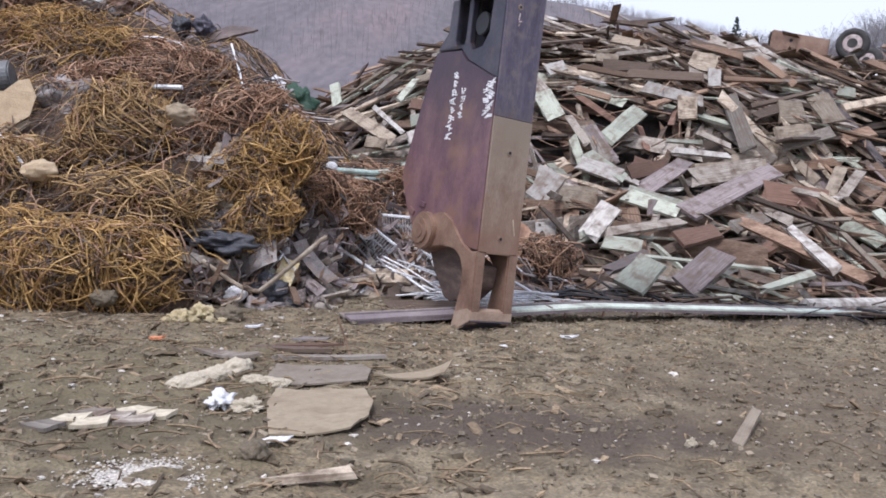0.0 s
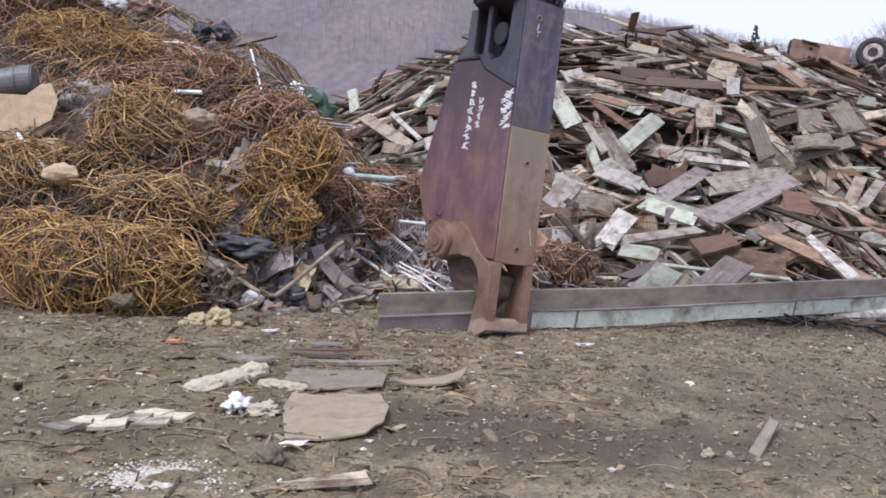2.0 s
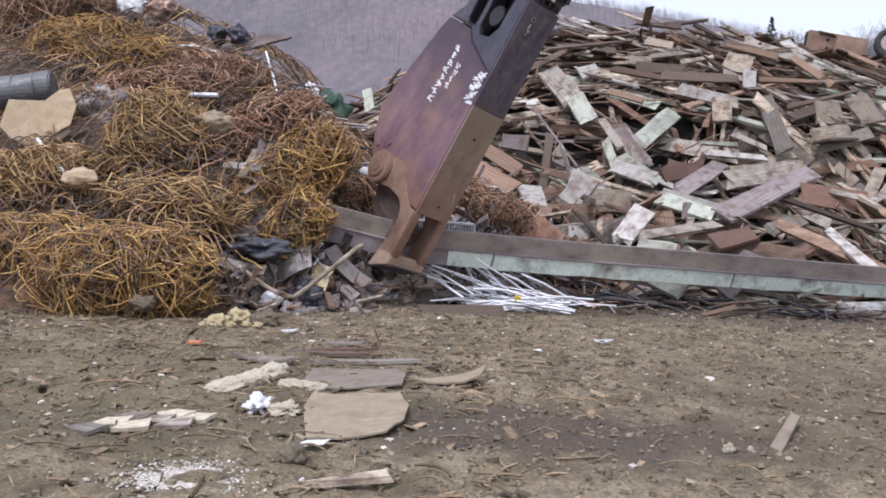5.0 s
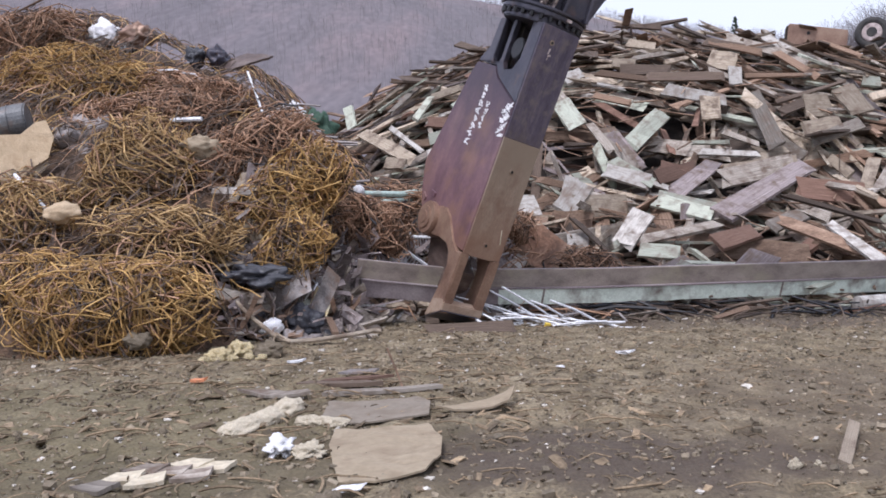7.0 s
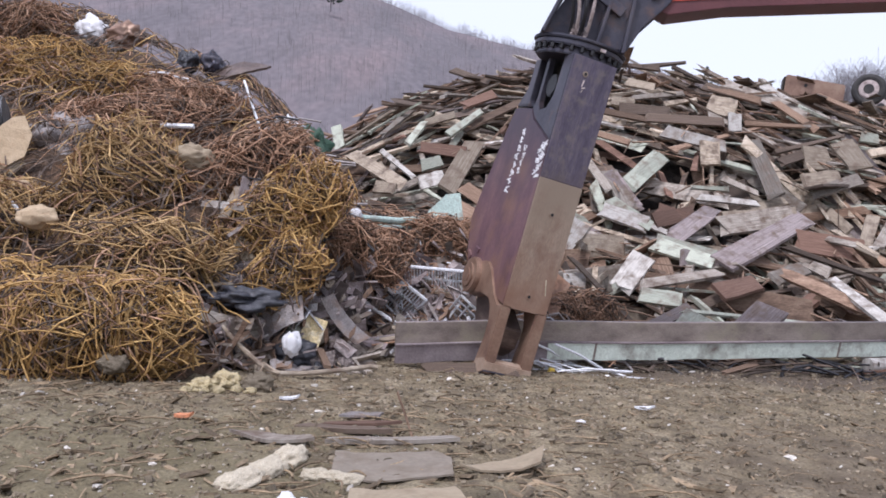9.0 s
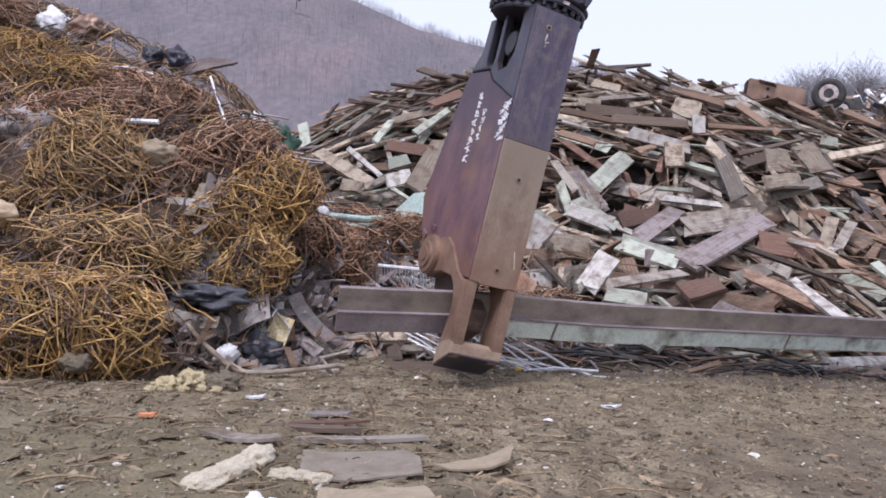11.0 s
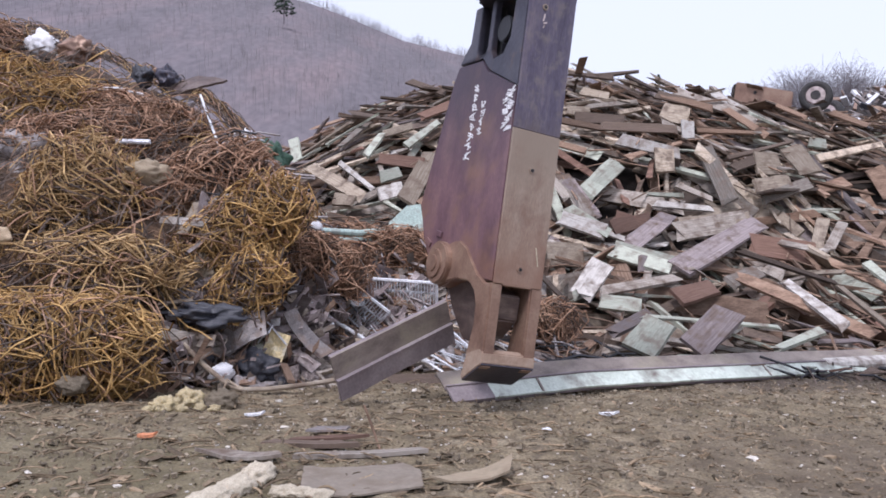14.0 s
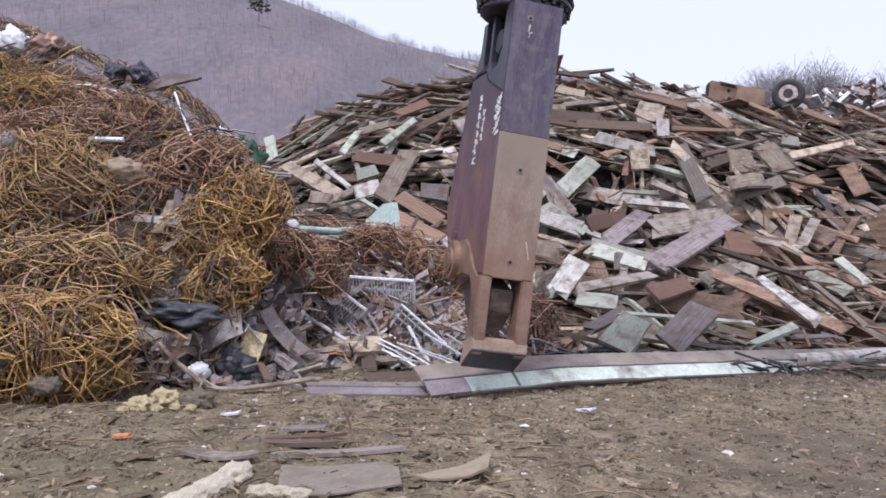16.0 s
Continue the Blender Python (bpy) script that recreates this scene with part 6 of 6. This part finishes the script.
def bare_tree(rng, h):
    """Paths and radii of a leafless tree: a trunk and rising twigs."""
    paths = [[(0, 0, 0), (rng.gauss(0, 0.02) * h, rng.gauss(0, 0.02) * h, 0.5 * h), (rng.gauss(0, 0.04) * h, rng.gauss(0, 0.03) * h, h)]]
    rad = [h * 0.005]
    for _ in range(8):
        z = rng.uniform(0.3, 0.9) * h
        a = rng.uniform(0, 6.3)
        l = rng.uniform(0.12, 0.30) * h
        paths.append([(0, 0, z), (math.cos(a) * l * 0.5, math.sin(a) * l * 0.5, z + 0.5 * l), (math.cos(a) * l * 0.75, math.sin(a) * l * 0.75, z + 1.05 * l)])
        rad.append(h * 0.0028)
    return tubes(paths, rad, 3)


def forest():
    rng = random.Random(3)
    kinds = [bare_tree(rng, 1.0) for _ in range(8)]
    kinds = [(np.array([tuple(v) for v in vs]), fs) for vs, fs in kinds]
    vs, fs = [], []
    base = 0
    for i in range(13000):
        y = rng.uniform(321, 352)
        x = y * rng.uniform(-0.62, 0.72)
        z = float(hill_z(x, y))
        v, f = kinds[i % 8]
        h = (1.1 + 3.0 * rng.random() ** 2) * (1 + 0.5 * noise.noise((x / 9, 0, 0)))
        c, s = math.cos(i), math.sin(i)
        p = v * h
        vs.append(np.c_[p[:, 0] * c - p[:, 1] * s + x, p[:, 0] * s + p[:, 1] * c + y, p[:, 2] + z - 0.5])
        fs += [tuple(a + base for a in q) for q in f]
        base += len(v)
    me = bpy.data.meshes.new("far_forest")
    me.from_pydata(np.vstack(vs).tolist(), [], fs)
    me.materials.append(M_TWIG)
    tagged(new("far_forest", me), "leafless grey-brown forest covering the hillside", "forest", kind="stuff")
    # thin stems and twigs over the open slope
    vs, fs, base = [], [], 0
    slim = []
    for _ in range(8):
        stems = [[(0, 0, 0), (rng.gauss(0, 0.03), 0, 1)]]
        for _ in range(4):
            z, a, l = rng.uniform(0.3, 0.85), rng.uniform(0, 6.3), rng.uniform(0.15, 0.32)
            stems.append([(0, 0, z), (math.cos(a) * l * 0.7, math.sin(a) * l * 0.7, z + l)])
        v, f = tubes(stems, [0.009] + [0.005] * 4, 3)
        slim.append((np.array([tuple(q) for q in v]), f))
    while len(vs) < 6000:
        y = rng.uniform(110, 322)
        x = y * rng.uniform(-0.62, 0.40)
        if noise.noise((x / 14, y / 22, 4.0)) + rng.uniform(-0.35, 0.35) < -0.12:
            continue
        v, f = slim[len(vs) % 8]
        h = rng.uniform(1.6, 4.2) * (0.6 + y / 700)
        p = v * h
        vs.append(np.c_[p[:, 0] + x, p[:, 1] + y, p[:, 2] + float(hill_z(x, y)) - 0.3])
        fs += [tuple(a + base for a in q) for q in f]
        base += len(v)
    me = bpy.data.meshes.new("slope_forest")
    me.from_pydata(np.vstack(vs).tolist(), [], fs)
    me.materials.append(M_TRUNK)
    tagged(new("slope_forest", me), "thin bare pale stems scattered over the hillside", "forest", kind="stuff")
    # bare crowns beyond the pile
    paths, rad = [], []
    for i in range(44):
        x, y = rng.uniform(42, 64), rng.uniform(104, 114)
        h = rng.uniform(21.5, 25.5) * (1 - 0.012 * abs(x - 53))
        paths.append([(x, y, 0), (x, y, h * 0.5), (x + rng.gauss(0, 0.3), y, h * 0.9)])
        rad.append(0.055)
        for _ in range(170):
            z = rng.uniform(0.6, 0.95) * h
            a, up, l = rng.uniform(0, 6.3), rng.uniform(0.5, 1.5), rng.uniform(0.08, 0.2) * h
            dx, dy = math.cos(a) * l * 0.7, math.sin(a) * l * 0.7
            paths.append([(x, y, z), (x + dx * 0.6, y + dy * 0.6, z + l * 0.5 * up), (x + dx, y + dy, min(z + l * up, h))])
            rad.append(0.013)
    v, fs = tubes(paths, rad, 3)
    vs = [np.array([tuple(q) for q in v])]
    me = bpy.data.meshes.new("bare_trees")
    me.from_pydata(np.vstack(vs).tolist(), [], fs)
    me.materials.append(M_TRUNK)
    tagged(new("bare_trees", me), "row of bare trees far behind the wood pile", "trees", kind="stuff")


forest()


def pine(name, label, x, y, z, h, sparse):
    rng = random.Random(int(x * 10))
    t = thing(name, label, "pine tree", pose(x, y, z), "far pines")
    v, f = tubes([[(0, 0, 0), (0.1, 0, h * 0.6), (0, 0, h)]], [h * 0.02], 5)
    raw("trunk", v, f, M_TWIG, t)
    bm = bmesh.new()
    for i in range(150):
        u = rng.uniform(0.35 if sparse else 0.1, 1)
        r = (math.sin(min(1, (1 - u) * 1.5) * 1.57) * h * 0.34 if sparse else (1 - u) * h * 0.26) + h * 0.03
        a = rng.uniform(0, 6.3)
        q = r * rng.random() ** 0.5
        box(bm, (h * 0.09, h * 0.05, h * 0.02), (q * math.cos(a), q * math.sin(a), u * h), (rng.uniform(-30, 30), rng.uniform(-30, 30), rng.uniform(0, 180)))
    part("crown", bm, M_PINE, t)


pine("pine_tree", "lone green pine high on the bare hillside", -34.8, 235, float(hill_z(-34.8, 235)) + 1, 8.5, True)
pine("pine_tree", "small dark spruce on the far ridge", 95, 331, float(hill_z(95, 331)) - 2, 9, False)



def motions():
    # seconds, x, y, z and three turns in degrees
    shear_rows = [
        (0, 0.438, 7.833, 0.072, 0.8, 6.7, 37.4),
        (0.5, 0.429, 7.830, 0.059, 0.9, 6.7, 37.0),
        (1, 0.441, 7.863, 0.048, 0.6, 7.2, 38.0),
        (1.5, 0.434, 7.831, 0.049, 0.9, 6.7, 37.6),
        (2, 0.439, 7.855, 0.046, 1.1, 6.5, 37.8),
        (2.5, 0.341, 7.803, 0.192, 2.1, 8.5, 37.9),
        (3, -0.044, 8.150, 0.415, 9.8, 12.1, 40.5),
        (3.5, -0.567, 8.559, 0.610, 19.5, 16.2, 44.1),
        (4, -0.843, 8.735, 0.569, 23.8, 17.1, 49.7),
        (4.5, -0.843, 8.919, 0.524, 26.0, 15.7, 48.8),
        (7, -0.287, 9.146, 0.178, 16.1, 16.6, 33.8),
        (7.5, -0.159, 9.143, 0.066, 13.4, 15.8, 28.8),
        (8, -0.069, 9.082, 0.039, 11.7, 14.7, 27.3),
        (8.5, -0.028, 8.978, 0.033, 10.6, 14.6, 26.1),
        (9, 0.139, 8.880, 0.023, 6.6, 13.6, 20.3),
        (11.5, 0.061, 7.835, 0.306, 3.1, 12.3, 24.8),
        (12, 0.016, 7.634, 0.296, 2.8, 12.0, 26.2),
        (12.5, 0.030, 7.684, 0.324, 2.6, 12.5, 25.9),
        (13, 0.034, 7.644, 0.321, 2.3, 12.5, 25.7),
        (13.5, -0.016, 7.644, 0.586, 4.8, 13.3, 25.7),
        (14, 0.333, 7.524, 0.375, -0.1, 9.1, 26.2),
        (14.5, 0.412, 7.572, 0.455, -0.8, 9.3, 25.4),
        (15, 0.485, 7.786, 0.442, -1.1, 8.9, 22.4),
        (15.5, 0.597, 8.019, 0.393, -1.3, 7.9, 18.9),
        (16, 0.506, 8.012, 0.401, -2.4, 8.5, 11.1),
    ]
    beam_rows = [
        (0, -0.818, 7.612, 0.108, -85.0, -0.4, 24.6),
        (0.5, -0.814, 7.617, 0.091, -80.0, 0.5, 24.5),
        (1, -0.726, 7.640, 0.030, -24.0, 0.4, 26.0),
        (1.5, -0.734, 7.736, -0.014, 9.3, 0.1, 25.9),
        (2, -0.727, 7.726, 0.006, 8.8, 0.4, 25.6),
        (2.5, -0.840, 7.726, 0.143, 10.6, 1.7, 25.5),
        (3, -1.269, 8.017, 0.521, 11.1, 4.8, 22.6),
        (3.5, -1.735, 8.494, 0.765, 11.0, 7.0, 18.5),
        (4, -2.048, 8.714, 0.654, 10.9, 5.7, 15.4),
        (4.5, -1.987, 8.877, 0.650, 10.1, 5.6, 14.6),
        (7, -1.416, 9.253, 0.299, 12.6, 3.2, 14.0),
        (7.5, -1.267, 9.300, 0.128, 10.7, 1.5, 12.7),
        (8, -1.182, 9.229, 0.137, 9.5, 1.7, 12.7),
        (8.5, -1.149, 9.185, 0.182, 9.6, 3.0, 13.0),
        (9, -0.945, 9.032, 0.136, 8.7, 1.4, 14.3),
        (11.5, -1.102, 7.778, 0.591, 22.8, 6.3, 22.9),
        (12, -1.123, 7.577, 0.595, 23.9, 7.3, 24.2),
        (12.5, -1.138, 7.586, 0.641, 25.9, 6.9, 25.2),
        (13, -0.998, 7.467, 0.047, -43.0, 0.2, 26.3),
        (13.5, -1.110, 7.453, 0.037, -51.7, 0.3, 26.6),
        (14, -1.100, 7.458, 0.015, -54.1, -0.7, 26.4),
        (14.5, -1.084, 7.498, 0.043, -56.3, -0.2, 26.3),
        (16, -1.103, 7.522, 0.057, -54.1, 0.1, 26.3),
    ]
    end_rows = [
        (0, -0.818, 7.612, 0.108, -85.0, -0.4, 24.6),
        (0.5, -0.814, 7.617, 0.091, -80.0, 0.5, 24.5),
        (1, -0.726, 7.640, 0.030, -24.0, 0.4, 26.0),
        (1.5, -0.734, 7.738, -0.030, 9.3, -0.6, 25.8),
        (2, -0.727, 7.728, -0.010, 8.8, -0.3, 25.5),
        (2.5, -0.807, 7.661, 0.134, 10.6, 1.2, 29.2),
        (3, -1.204, 7.885, 0.517, 11.6, 4.6, 29.9),
        (3.5, -1.712, 8.483, 0.869, 11.1, 12.3, 19.4),
        (4, -2.033, 8.833, 0.863, 10.4, 16.3, 9.7),
        (4.5, -1.973, 8.981, 0.842, 9.7, 15.3, 9.6),
        (7, -1.406, 9.265, 0.417, 12.6, 9.1, 13.5),
        (7.5, -1.264, 9.306, 0.197, 10.7, 5.0, 12.4),
        (8, -1.181, 9.229, 0.157, 9.5, 2.7, 12.7),
        (8.5, -1.135, 9.129, 0.177, 9.7, 2.8, 15.9),
        (9, -0.911, 8.922, 0.108, 8.8, -0.0, 20.0),
        (11.5, -1.137, 7.858, 0.542, 22.3, 3.8, 18.5),
        (12, -1.162, 7.661, 0.552, 23.3, 5.1, 19.6),
        (12.5, -1.179, 7.674, 0.607, 25.3, 5.1, 20.3),
        (13, -1.028, 7.530, 0.205, 10.2, -19.7, 33.9),
        (13.5, -0.910, 7.539, 0.173, 20.3, -41.3, 32.5),
        (14, -0.963, 7.614, 0.105, 13.8, -19.9, 32.0),
        (14.5, -1.110, 8.080, 0.085, -80.0, 2.5, 4.0),
    ]
    walk(shear, [(r[0], pose(*r[1:])) for r in shear_rows])
    walk(moving_jaw, [(t, pose(0, 0.88, 0.765, a, 0, 0)) for t, a in ((0, 4), (2.3, 4), (2.7, 12), (4.7, 12), (9.2, 10), (11.3, 12), (12.5, 10), (12.9, 0), (13.6, 0), (16, 2))])
    walk(beam, [(r[0], pose(*r[1:])) for r in beam_rows])
    walk(beam_end, [(r[0], pose(*r[1:])) for r in end_rows] + [(16, pose(*end_rows[-1][1:]))])
    walk(branch, [(t, pose(-2.35, 8.25, 0.50 + lift, 0, a, 0)) for t, lift, a in ((0, 0.06, -10), (4.7, 0.06, -10), (6.8, 0, 0), (16, 0, 0))])
    walk(branch_end, [(t, pose(0.53, -0.15, -0.37, 0, a, 0)) for t, a in ((0, -28), (4.7, -28), (6.8, 0), (16, 0))])
    low, high = pose(-1.42, 8.95, 0.50, 60, 50, 20), pose(-1.62, 8.75, 0.46, 70, -62, 10)
    walk(loose_strip, [(0, low), (4.7, low), (6.8, high), (8.1, high), (8.7, low), (16, low)])
    fallen, tossed = pose(-2.05, 8.32, 0.24, 0, 70, 20), pose(-1.78, 8.40, 0.34, 0, 0, 10)
    walk(foam_block, [(0, fallen), (8.4, fallen), (8.8, tossed), (9.2, tossed), (11.3, fallen), (16, fallen)])
    walk(rods, [(0, pose(0, 0, 0)), (4.7, pose(0, 0, 0)), (6.8, pose(0.22, 0, -0.16)), (16, pose(0.22, 0, -0.16))])
    top = [(t, pose(x, y, z, a, b, c) @ Vector((XM, 0.43, 3.55))) for t, x, y, z, a, b, c in shear_rows]
    walk(arm, [(t, pose(p.x + 0.30, p.y, p.z + 0.29, 0, 1, -6)) for t, p in top])


motions()
